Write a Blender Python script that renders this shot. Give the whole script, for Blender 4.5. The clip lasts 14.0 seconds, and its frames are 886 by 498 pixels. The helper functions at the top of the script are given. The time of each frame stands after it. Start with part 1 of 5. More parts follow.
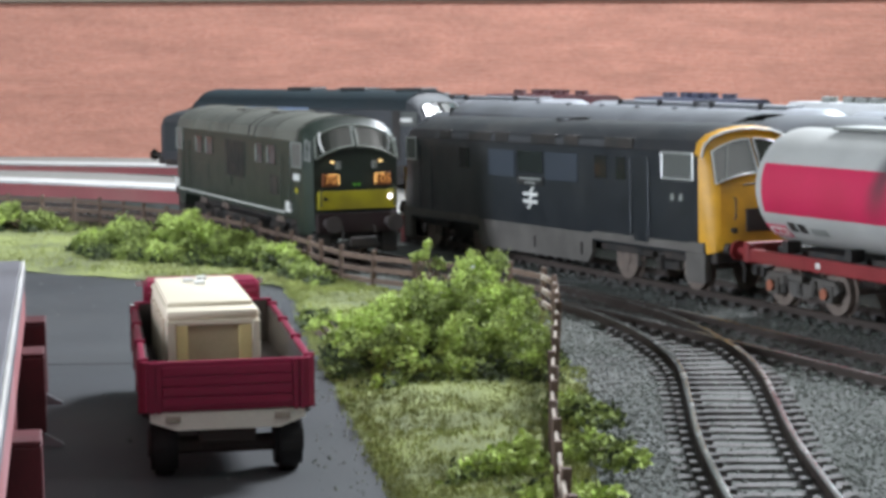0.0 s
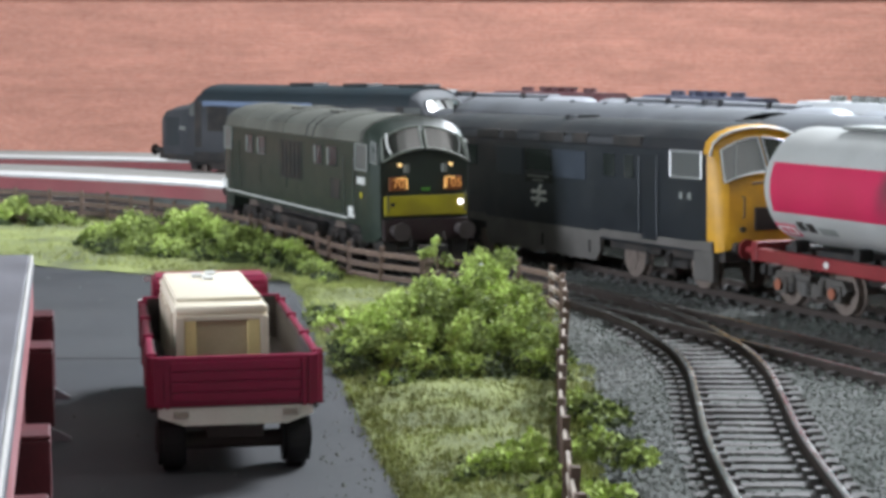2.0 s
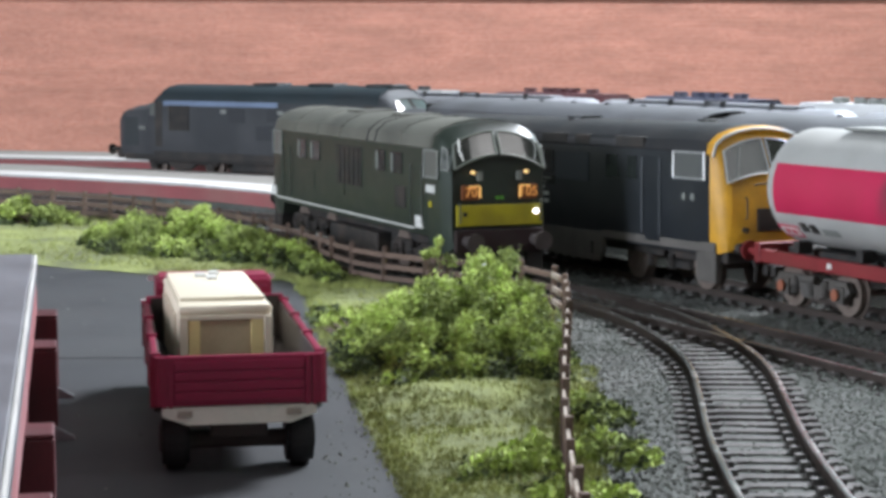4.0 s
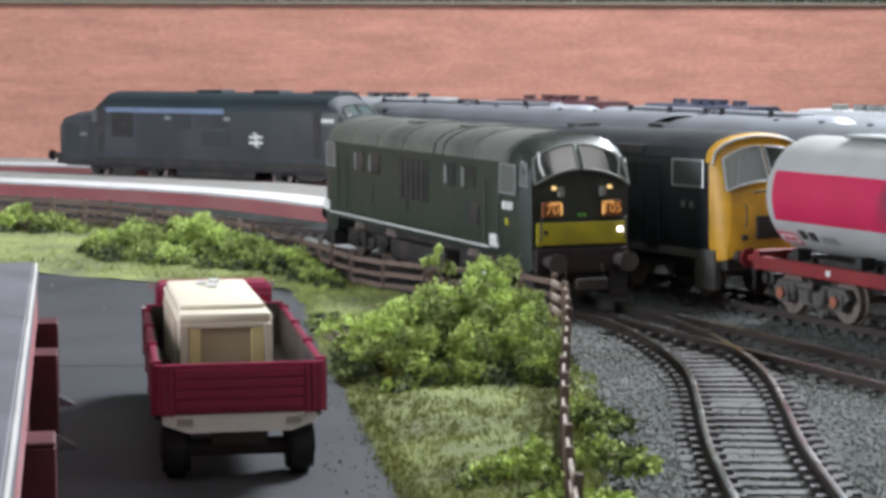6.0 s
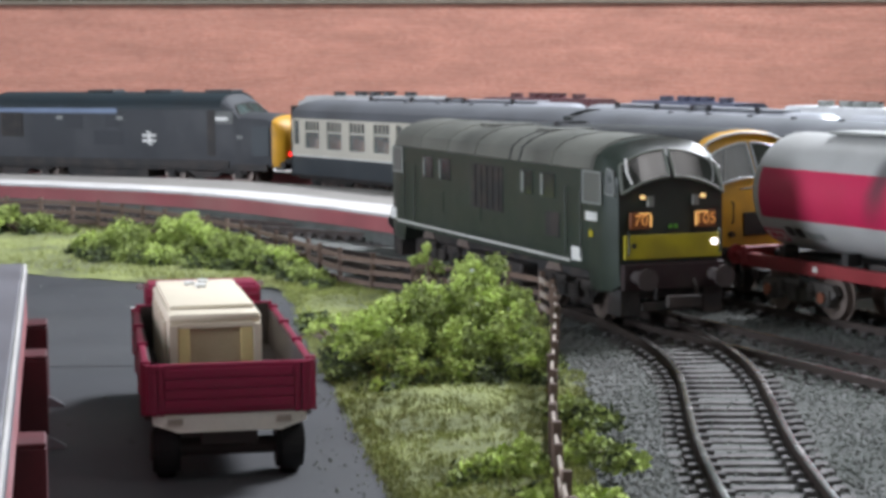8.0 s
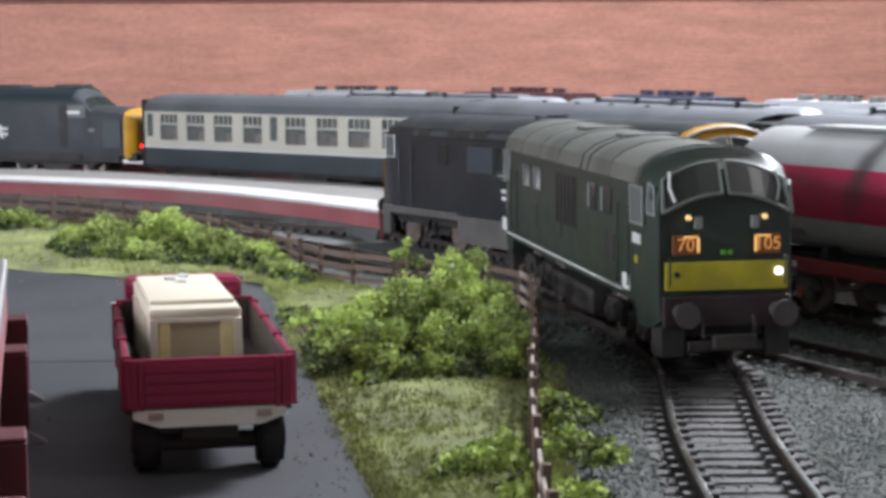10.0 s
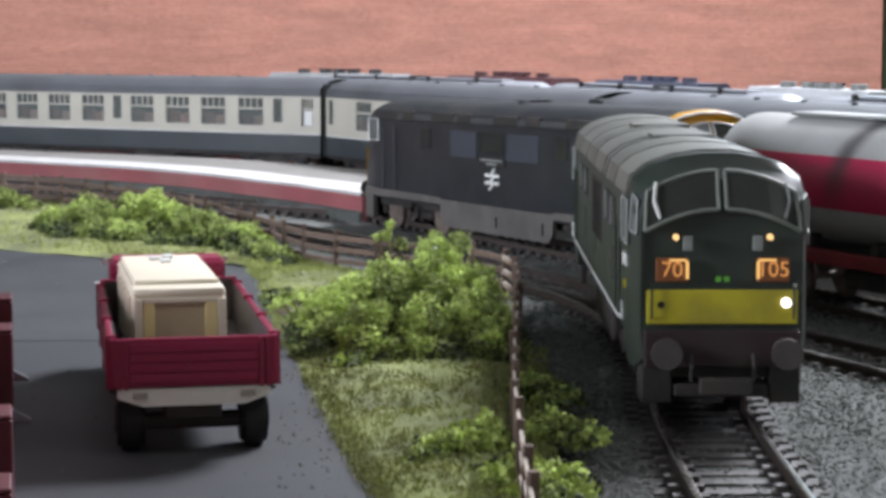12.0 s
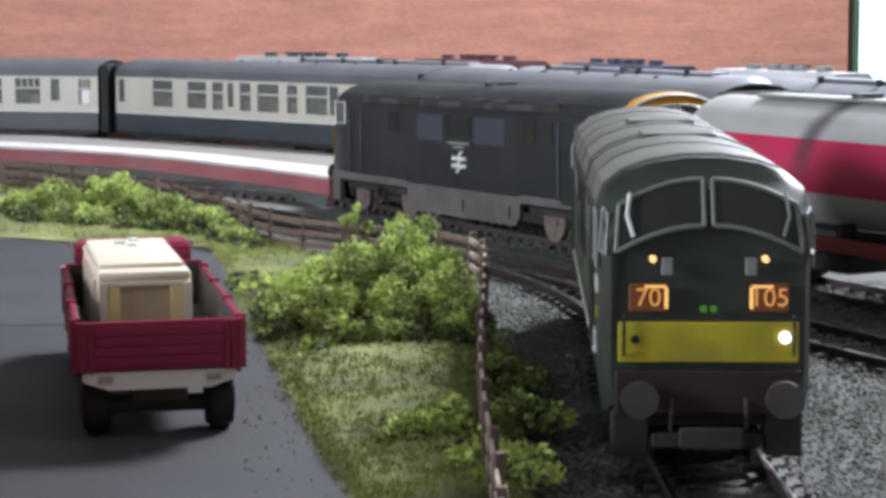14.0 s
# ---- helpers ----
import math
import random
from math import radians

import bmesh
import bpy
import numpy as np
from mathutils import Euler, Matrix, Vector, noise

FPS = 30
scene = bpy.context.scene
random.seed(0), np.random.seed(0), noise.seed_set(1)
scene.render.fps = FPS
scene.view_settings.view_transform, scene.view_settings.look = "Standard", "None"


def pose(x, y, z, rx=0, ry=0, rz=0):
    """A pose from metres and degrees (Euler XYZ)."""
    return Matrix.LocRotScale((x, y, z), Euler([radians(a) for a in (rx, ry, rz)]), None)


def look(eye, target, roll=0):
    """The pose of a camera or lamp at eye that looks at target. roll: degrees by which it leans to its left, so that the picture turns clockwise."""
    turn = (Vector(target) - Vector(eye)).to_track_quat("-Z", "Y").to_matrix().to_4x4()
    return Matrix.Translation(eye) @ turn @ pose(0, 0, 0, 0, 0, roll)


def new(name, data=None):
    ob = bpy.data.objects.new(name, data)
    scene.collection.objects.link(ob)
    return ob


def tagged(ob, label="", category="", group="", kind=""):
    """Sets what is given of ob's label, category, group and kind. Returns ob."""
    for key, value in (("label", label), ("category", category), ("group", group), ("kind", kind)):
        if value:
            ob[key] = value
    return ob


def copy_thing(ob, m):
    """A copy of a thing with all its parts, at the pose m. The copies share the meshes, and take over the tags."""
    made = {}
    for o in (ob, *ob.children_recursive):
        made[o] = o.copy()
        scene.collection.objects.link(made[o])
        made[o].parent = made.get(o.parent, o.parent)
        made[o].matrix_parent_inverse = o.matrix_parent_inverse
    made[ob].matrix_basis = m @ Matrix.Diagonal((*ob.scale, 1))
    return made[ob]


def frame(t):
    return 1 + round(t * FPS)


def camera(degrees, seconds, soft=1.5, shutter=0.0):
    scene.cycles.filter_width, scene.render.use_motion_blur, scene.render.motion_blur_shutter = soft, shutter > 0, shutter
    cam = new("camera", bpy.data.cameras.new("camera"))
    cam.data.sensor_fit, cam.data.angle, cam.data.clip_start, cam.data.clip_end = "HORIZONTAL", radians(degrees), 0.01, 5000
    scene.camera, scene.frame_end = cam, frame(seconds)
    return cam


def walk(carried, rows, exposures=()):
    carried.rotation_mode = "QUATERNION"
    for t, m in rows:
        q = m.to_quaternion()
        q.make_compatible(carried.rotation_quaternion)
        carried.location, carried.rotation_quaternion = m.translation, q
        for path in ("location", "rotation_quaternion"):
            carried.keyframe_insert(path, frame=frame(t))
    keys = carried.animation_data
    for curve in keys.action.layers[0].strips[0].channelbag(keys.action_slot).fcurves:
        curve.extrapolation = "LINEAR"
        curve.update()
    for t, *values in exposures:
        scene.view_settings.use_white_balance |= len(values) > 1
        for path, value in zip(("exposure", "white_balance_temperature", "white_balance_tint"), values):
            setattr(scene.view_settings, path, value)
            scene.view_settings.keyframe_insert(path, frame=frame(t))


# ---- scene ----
cam = camera(24.567, 14.0, soft=3.7)
PATH = [
    (0.0, pose(-0.00000, 0.00000, 0.07489, 84.367, 0.685, -0.068)),
    (0.5, pose(-0.00017, 0.00035, 0.07491, 84.346, 0.590, -0.053)),
    (1.0, pose(-0.00037, 0.00004, 0.07495, 84.337, 0.521, 0.007)),
    (1.5, pose(-0.00056, -0.00004, 0.07502, 84.307, 0.377, 0.070)),
    (2.0, pose(-0.00065, 0.00044, 0.07492, 84.275, 0.301, 0.132)),
    (2.5, pose(-0.00083, 0.00035, 0.07497, 84.229, 0.260, 0.156)),
    (3.0, pose(-0.00107, 0.00054, 0.07470, 84.209, 0.234, 0.178)),
    (5.5, pose(-0.00083, -0.00078, 0.07503, 84.484, 0.181, 0.183)),
    (6.0, pose(-0.00096, -0.00095, 0.07520, 84.484, 0.238, 0.182)),
    (6.5, pose(-0.00091, -0.00178, 0.07537, 84.520, 0.401, 0.130)),
    (7.0, pose(-0.00099, -0.00199, 0.07545, 84.602, 0.636, 0.021)),
    (7.5, pose(-0.00082, -0.00245, 0.07576, 84.542, 0.835, -0.093)),
    (8.0, pose(-0.00094, -0.00241, 0.07541, 84.433, 0.586, -0.187)),
    (10.5, pose(-0.00059, -0.00353, 0.07553, 84.142, 0.627, -0.847)),
    (11.0, pose(-0.00071, -0.00421, 0.07561, 83.978, 0.491, -0.994)),
    (11.5, pose(-0.00061, -0.00491, 0.07533, 83.944, 0.312, -1.095)),
    (12.0, pose(-0.00114, -0.00530, 0.07541, 83.817, 0.117, -1.187)),
    (12.5, pose(-0.00089, -0.00542, 0.07549, 83.691, 0.135, -1.329)),
    (13.0, pose(-0.00063, -0.00588, 0.07546, 83.573, 0.249, -1.549)),
    (13.5, pose(-0.00087, -0.00542, 0.07509, 83.477, 0.369, -1.820)),
    (14.0, pose(-0.00060, -0.00522, 0.07511, 83.358, 0.237, -2.089)),
]
walk(cam, PATH, [(0.0, 0.03, 6200, 11), (3.0, 0.03, 6200, 12), (5.5, 0.0, 6250, 13), (8.0, -0.12, 6250, 15), (10.5, -0.10, 6250, 17), (14.0, -0.04, 6250, 17)])

# ---------- light ----------
world = bpy.data.worlds.new("world")
scene.world = world
world.use_nodes = True
bg = world.node_tree.nodes["Background"]
bg.inputs[0].default_value = (0.80, 0.87, 1.0, 1)
bg.inputs[1].default_value = 0.05


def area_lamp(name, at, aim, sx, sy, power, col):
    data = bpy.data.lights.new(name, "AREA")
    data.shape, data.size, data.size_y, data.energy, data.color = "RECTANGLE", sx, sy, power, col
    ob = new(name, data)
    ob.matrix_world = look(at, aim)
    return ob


# Added lamps, never in view; placed to suit shadows and the windscreen reflection.
area_lamp("unseen_room_lamp", (0.70, 1.22, 0.82), (0.02, 0.40, 0), 0.40, 0.20, 42, (0.95, 0.98, 1.0))
area_lamp("unseen_ceiling_lamp", (1.05, -0.05, 1.46), (0.35, 0.45, 0), 0.85, 0.30, 7.0, (1.0, 0.97, 0.92))
area_lamp("unseen_room_lamp", (-1.15, 0.08, 0.32), (0.05, 0.75, 0.03), 0.36, 0.30, 17.5, (0.86, 0.93, 1.0))

# ---------- helpers ----------
MM = 0.001


def part(name, bm, material, parent=None, label="", smooth=False):
    """Links a bmesh drawn in millimetres as one mesh object under a thing."""
    bmesh.ops.recalc_face_normals(bm, faces=bm.faces)
    for v in bm.verts:
        v.co *= MM
    me = bpy.data.meshes.new(name)
    bm.to_mesh(me)
    bm.free()
    if smooth:
        me.shade_smooth()
        me.set_sharp_from_angle(angle=radians(35))
    me.materials.append(material)
    ob = new(name, me)
    if parent is not None:
        ob.parent = parent
    if label:
        tagged(ob, label)
    return ob


def mesh_part(name, verts, faces, material, parent=None, smooth=False):
    me = bpy.data.meshes.new(name)
    me.from_pydata([(x * MM, y * MM, z * MM) for x, y, z in verts], [], faces)
    if smooth:
        me.shade_smooth()
    me.materials.append(material)
    ob = new(name, me)
    if parent is not None:
        ob.parent = parent
    return ob


def thing(name, label, category, m=None, group="", kind=""):
    ob = new(name)
    ob.empty_display_size = 0.01
    if m is not None:
        ob.matrix_world = m
    return tagged(ob, label, category, group, kind)


def box(bm, x0, x1, y0, y1, z0, z1, bevel=0.0):
    r = bmesh.ops.create_cube(bm, size=1.0, matrix=Matrix.Translation(((x0 + x1) / 2, (y0 + y1) / 2, (z0 + z1) / 2)) @ Matrix.Diagonal((x1 - x0, y1 - y0, z1 - z0, 1)))
    if bevel:
        es = list({e for v in r["verts"] for e in v.link_edges})
        bmesh.ops.bevel(bm, geom=es, offset=bevel, segments=2, affect="EDGES", profile=0.5)
    return bm


def cyl(bm, a, b, r0, r1=None, n=16):
    a, b = Vector(a), Vector(b)
    d = b - a
    m = Matrix.Translation((a + b) / 2) @ d.to_track_quat("Z", "Y").to_matrix().to_4x4()
    bmesh.ops.create_cone(bm, cap_ends=True, segments=n, radius1=r0, radius2=r0 if r1 is None else r1, depth=d.length, matrix=m)
    return bm


def plate(bm, pts, thick):
    """A flat polygon pushed out along its normal."""
    vs = [bm.verts.new(p) for p in pts]
    f = bm.faces.new(vs)
    f.normal_update()
    n = f.normal.copy()
    r = bmesh.ops.extrude_face_region(bm, geom=[f])
    bmesh.ops.translate(bm, verts=[v for v in r["geom"] if isinstance(v, bmesh.types.BMVert)], vec=n * thick)
    return bm


def strip(bm, pts, r, closed=False, n=6):
    """A round wire along points."""
    k = len(pts)
    for i in range(k if closed else k - 1):
        cyl(bm, pts[i], pts[(i + 1) % k], r, n=n)
    return bm


def loft(bm, sections, caps=True):
    rows = [[bm.verts.new(p) for p in s] for s in sections]
    for a, b in zip(rows, rows[1:]):
        for i in range(len(a) - 1):
            bm.faces.new((a[i], a[i + 1], b[i + 1], b[i]))
        bm.faces.new((a[-1], a[0], b[0], b[-1]))
    if caps:
        bm.faces.new(rows[0])
        bm.faces.new(rows[-1])
    return bm


def smooth_line(pts, n=10):
    """A smooth curve through points in the plan."""
    P = [Vector(p) for p in pts]
    out = []
    for i in range(len(P) - 1):
        a, b, c, d = P[max(i - 1, 0)], P[i], P[i + 1], P[min(i + 2, len(P) - 1)]
        for k in range(n):
            t = k / n
            out.append(0.5 * (2 * b + (c - a) * t + (2 * a - 5 * b + 4 * c - d) * t * t + (3 * b - a - 3 * c + d) * t ** 3))
    out.append(P[-1])
    return out


def resample(line, step):
    out, left = [line[0].copy()], step
    for a, b in zip(line, line[1:]):
        seg, pos = (b - a).length, 0.0
        while seg - pos >= left:
            pos += left
            out.append(a.lerp(b, pos / seg))
            left = step
        left -= seg - pos
    return out


def offset_line(line, d):
    """The line moved d to the left of its way."""
    out = []
    for i, p in enumerate(line):
        t = (line[min(i + 1, len(line) - 1)] - line[max(i - 1, 0)]).normalized()
        out.append(p + Vector((-t.y, t.x)) * d)
    return out


def sweep(bm, line, profile):
    """A profile of (across to the left, up) drawn along a line in the plan."""
    secs = []
    for i, p in enumerate(line):
        t = (line[min(i + 1, len(line) - 1)] - line[max(i - 1, 0)]).normalized()
        n = Vector((-t.y, t.x))
        secs.append([(p.x + n.x * a, p.y + n.y * a, z) for a, z in profile])
    return loft(bm, secs)


def place(x, y, heading, z=0.0):
    """A vehicle's pose: its x axis forward, heading degrees from straight at the viewer towards the viewer's right."""
    return pose(x * MM, y * MM, z * MM, 0, 0, heading - 90)


# ---------- materials ----------
def mat(name, col, rough=0.6, metal=0.0, var=0.25, scale=300.0, bump=0.15, fine=2500.0, dirt=None, dirt_amount=0.4, emit=None, strength=0.0, coat=0.0, island=0.0):
    """Paint, wood, stone: a base colour with two scales of variation, stains and fine relief."""
    m = bpy.data.materials.new(name)
    m.use_nodes = True
    nt = m.node_tree
    b = nt.nodes["Principled BSDF"]
    tc = nt.nodes.new("ShaderNodeTexCoord")
    n1 = nt.nodes.new("ShaderNodeTexNoise")
    n1.inputs["Scale"].default_value, n1.inputs["Detail"].default_value = scale, 6
    n2 = nt.nodes.new("ShaderNodeTexNoise")
    n2.inputs["Scale"].default_value, n2.inputs["Detail"].default_value = fine, 4
    nt.links.new(tc.outputs["Object"], n1.inputs["Vector"])
    nt.links.new(tc.outputs["Object"], n2.inputs["Vector"])
    mix = nt.nodes.new("ShaderNodeMixRGB")
    mix.inputs[1].default_value = (*[c * (1 - var) for c in col], 1)
    mix.inputs[2].default_value = (*[min(1, c * (1 + var)) for c in col], 1)
    ramp = nt.nodes.new("ShaderNodeMapRange")
    ramp.inputs[1].default_value, ramp.inputs[2].default_value = 0.3, 0.7
    add = nt.nodes.new("ShaderNodeMath")
    add.operation = "MULTIPLY_ADD"
    add.inputs[1].default_value, add.inputs[2].default_value = 0.5, 0.0
    nt.links.new(n2.outputs["Fac"], add.inputs[0])
    half = nt.nodes.new("ShaderNodeMath")
    half.operation = "MULTIPLY_ADD"
    half.inputs[1].default_value = 0.5
    nt.links.new(n1.outputs["Fac"], half.inputs[0])
    nt.links.new(add.outputs[0], half.inputs[2])
    nt.links.new(half.outputs[0], ramp.inputs[0])
    nt.links.new(ramp.outputs[0], mix.inputs[0])
    out = mix.outputs[0]
    if island:
        geo = nt.nodes.new("ShaderNodeNewGeometry")
        info = nt.nodes.new("ShaderNodeObjectInfo")
        s = nt.nodes.new("ShaderNodeMath")
        s.operation = "ADD"
        nt.links.new(geo.outputs["Random Per Island"], s.inputs[0])
        nt.links.new(info.outputs["Random"], s.inputs[1])
        fr = nt.nodes.new("ShaderNodeMath")
        fr.operation = "FRACT"
        nt.links.new(s.outputs[0], fr.inputs[0])
        mr = nt.nodes.new("ShaderNodeMapRange")
        mr.inputs[3].default_value, mr.inputs[4].default_value = 1 - island, 1 + island
        nt.links.new(fr.outputs[0], mr.inputs[0])
        mul = nt.nodes.new("ShaderNodeMixRGB")
        mul.blend_type, mul.inputs[0].default_value = "MULTIPLY", 1
        nt.links.new(out, mul.inputs[1])
        nt.links.new(mr.outputs[0], mul.inputs[2])
        out = mul.outputs[0]
    if dirt:
        n3 = nt.nodes.new("ShaderNodeTexNoise")
        n3.inputs["Scale"].default_value, n3.inputs["Detail"].default_value = scale * 0.45, 8
        nt.links.new(tc.outputs["Object"], n3.inputs["Vector"])
        r3 = nt.nodes.new("ShaderNodeMapRange")
        r3.inputs[1].default_value, r3.inputs[2].default_value, r3.inputs[4].default_value = 0.42, 0.68, dirt_amount
        nt.links.new(n3.outputs["Fac"], r3.inputs[0])
        md = nt.nodes.new("ShaderNodeMixRGB")
        md.inputs[2].default_value = (*dirt, 1)
        nt.links.new(r3.outputs[0], md.inputs[0])
        nt.links.new(out, md.inputs[1])
        out = md.outputs[0]
    nt.links.new(out, b.inputs["Base Color"])
    rr = nt.nodes.new("ShaderNodeMapRange")
    rr.inputs[3].default_value, rr.inputs[4].default_value = max(0.03, rough - 0.12), min(1, rough + 0.12)
    nt.links.new(n1.outputs["Fac"], rr.inputs[0])
    nt.links.new(rr.outputs[0], b.inputs["Roughness"])
    b.inputs["Metallic"].default_value = metal
    b.inputs["Coat Weight"].default_value = coat
    if bump:
        bp = nt.nodes.new("ShaderNodeBump")
        bp.inputs["Strength"].default_value, bp.inputs["Distance"].default_value = bump, 0.0006
        nt.links.new(n2.outputs["Fac"], bp.inputs["Height"])
        nt.links.new(bp.outputs[0], b.inputs["Normal"])
    if emit:
        b.inputs["Emission Color"].default_value, b.inputs["Emission Strength"].default_value = (*emit, 1), strength
    return m


def brick_mat(name, a, bcol, mortar, width, height):
    m = mat(name, a, 0.85, scale=25, fine=900, bump=0.1)
    nt = m.node_tree
    b = nt.nodes["Principled BSDF"]
    tc = nt.nodes.new("ShaderNodeTexCoord")
    mp = nt.nodes.new("ShaderNodeMapping")
    mp.inputs["Rotation"].default_value = (radians(90), 0, 0)
    nt.links.new(tc.outputs["Object"], mp.inputs["Vector"])
    br = nt.nodes.new("ShaderNodeTexBrick")
    br.inputs["Color1"].default_value, br.inputs["Color2"].default_value, br.inputs["Mortar"].default_value = (*a, 1), (*bcol, 1), (*mortar, 1)
    br.inputs["Scale"].default_value, br.inputs["Brick Width"].default_value, br.inputs["Row Height"].default_value = 1.0, width * MM, height * MM
    br.inputs["Mortar Size"].default_value = 0.13 * MM
    nt.links.new(mp.outputs[0], br.inputs["Vector"])
    # broad blotches, drawn out along the courses
    mp2 = nt.nodes.new("ShaderNodeMapping")
    mp2.inputs["Scale"].default_value = (1, 1, 6)
    nt.links.new(tc.outputs["Object"], mp2.inputs["Vector"])
    n = nt.nodes.new("ShaderNodeTexNoise")
    n.inputs["Scale"].default_value, n.inputs["Detail"].default_value, n.inputs["Roughness"].default_value = 14, 8, 0.65
    nt.links.new(mp2.outputs[0], n.inputs["Vector"])
    mr = nt.nodes.new("ShaderNodeMapRange")
    mr.inputs[1].default_value, mr.inputs[2].default_value, mr.inputs[3].default_value, mr.inputs[4].default_value = 0.3, 0.7, 0.78, 1.2
    nt.links.new(n.outputs["Fac"], mr.inputs[0])
    mul = nt.nodes.new("ShaderNodeMixRGB")
    mul.blend_type, mul.inputs[0].default_value = "MULTIPLY", 1
    nt.links.new(br.outputs["Color"], mul.inputs[1])
    nt.links.new(mr.outputs[0], mul.inputs[2])
    nt.links.new(mul.outputs[0], b.inputs["Base Color"])
    return m


def glow(name, col, strength):
    m = bpy.data.materials.new(name)
    m.use_nodes = True
    b = m.node_tree.nodes["Principled BSDF"]
    b.inputs["Base Color"].default_value = (*col, 1)
    b.inputs["Emission Color"].default_value, b.inputs["Emission Strength"].default_value = (*col, 1), strength
    return m


def glass(name, tint=(0.75, 0.8, 0.8), rough=0.05):
    m = bpy.data.materials.new(name)
    m.use_nodes = True
    nt = m.node_tree
    b = nt.nodes["Principled BSDF"]
    b.inputs["Base Color"].default_value, b.inputs["Roughness"].default_value, b.inputs["IOR"].default_value = (*tint, 1), rough, 1.45
    b.inputs["Transmission Weight"].default_value = 0.85
    return m


GREEN = mat("loco_green", (0.019, 0.029, 0.021), 0.45, var=0.25, scale=120, bump=0.05, dirt=(0.042, 0.042, 0.034), dirt_amount=0.25)
GREEN_ROOF = mat("roof_grey", (0.13, 0.13, 0.11), 0.5, var=0.25, scale=90, bump=0.08, dirt=(0.03, 0.03, 0.028), dirt_amount=0.5)
YELLOW_GREEN = mat("warning_yellow", (0.42, 0.36, 0.015), 0.45, var=0.15, scale=150, bump=0.05, dirt=(0.12, 0.09, 0.03), dirt_amount=0.5)
YELLOW = mat("cab_yellow", (0.62, 0.31, 0.012), 0.5, var=0.18, scale=120, bump=0.05, dirt=(0.16, 0.09, 0.02), dirt_amount=0.6)
BLUE = mat("rail_blue", (0.0135, 0.0165, 0.0205), 0.42, var=0.25, scale=110, bump=0.06, dirt=(0.03, 0.032, 0.034), dirt_amount=0.5)
BLUE37 = mat("faded_blue", (0.026, 0.029, 0.034), 0.65, var=0.3, scale=70, bump=0.06, dirt=(0.065, 0.066, 0.07), dirt_amount=0.6)
PANEL37 = mat("panel_slate", (0.019, 0.022, 0.027), 0.6, var=0.25, scale=100, bump=0.05)
ROOF37 = mat("blue_roof", (0.017, 0.027, 0.033), 0.5, var=0.25, scale=70, bump=0.06, dirt=(0.03, 0.03, 0.03), dirt_amount=0.5)
ROOF_DARK = mat("roof_dark", (0.022, 0.023, 0.026), 0.45, var=0.3, scale=120, bump=0.08, dirt=(0.06, 0.055, 0.05), dirt_amount=0.4)
VALANCE = mat("grey_valance", (0.115, 0.104, 0.094), 0.7, var=0.25, scale=140, bump=0.1, dirt=(0.05, 0.045, 0.04), dirt_amount=0.6)
CANTRAIL = mat("cantrail_grey", (0.055, 0.056, 0.06), 0.5, var=0.3, scale=140, bump=0.05)
FRAME = mat("frame_black", (0.018, 0.017, 0.016), 0.65, var=0.4, scale=250, bump=0.2, dirt=(0.07, 0.05, 0.04), dirt_amount=0.5)
BOGIE_GREY = mat("bogie_grey", (0.09, 0.083, 0.076), 0.75, var=0.35, scale=250, bump=0.2, dirt=(0.06, 0.045, 0.035), dirt_amount=0.6)
RUST = mat("rust_orange", (0.30, 0.10, 0.055), 0.8, var=0.3, scale=400, bump=0.2)
WHEEL = mat("wheel_steel", (0.22, 0.175, 0.15), 0.5, 0.5, var=0.35, scale=300, bump=0.1)
WHITE = mat("white_paint", (0.72, 0.72, 0.69), 0.5, var=0.12, scale=200, bump=0.05, dirt=(0.3, 0.28, 0.25), dirt_amount=0.4)
SILVER = mat("silver_trim", (0.62, 0.63, 0.62), 0.35, 0.6, var=0.15, scale=300, bump=0.02)
GREY_TRIM = mat("grey_trim", (0.21, 0.22, 0.205), 0.5, 0.0, var=0.2, scale=300, bump=0.02)
GREEN_TRIM = mat("green_grey_trim", (0.145, 0.16, 0.135), 0.5, 0.0, var=0.2, scale=300, bump=0.02)
LINING = mat("pale_lining", (0.50, 0.50, 0.46), 0.6, var=0.2, scale=200, bump=0.03)
BUFFER = mat("buffer_steel", (0.07, 0.058, 0.056), 0.55, 0.3, var=0.3, scale=200, bump=0.05)
BEAM_RED = mat("buffer_beam_red", (0.020, 0.006, 0.008), 0.6, var=0.3, scale=200, dirt=(0.03, 0.025, 0.02), dirt_amount=0.7)
TANK_GREY = mat("tank_grey", (0.43, 0.43, 0.415), 0.5, var=0.12, scale=60, bump=0.04, dirt=(0.27, 0.26, 0.24), dirt_amount=0.4)
TANK_RED = mat("tank_red", (0.53, 0.02, 0.085), 0.45, var=0.12, scale=60, bump=0.04, dirt=(0.3, 0.03, 0.04), dirt_amount=0.35)


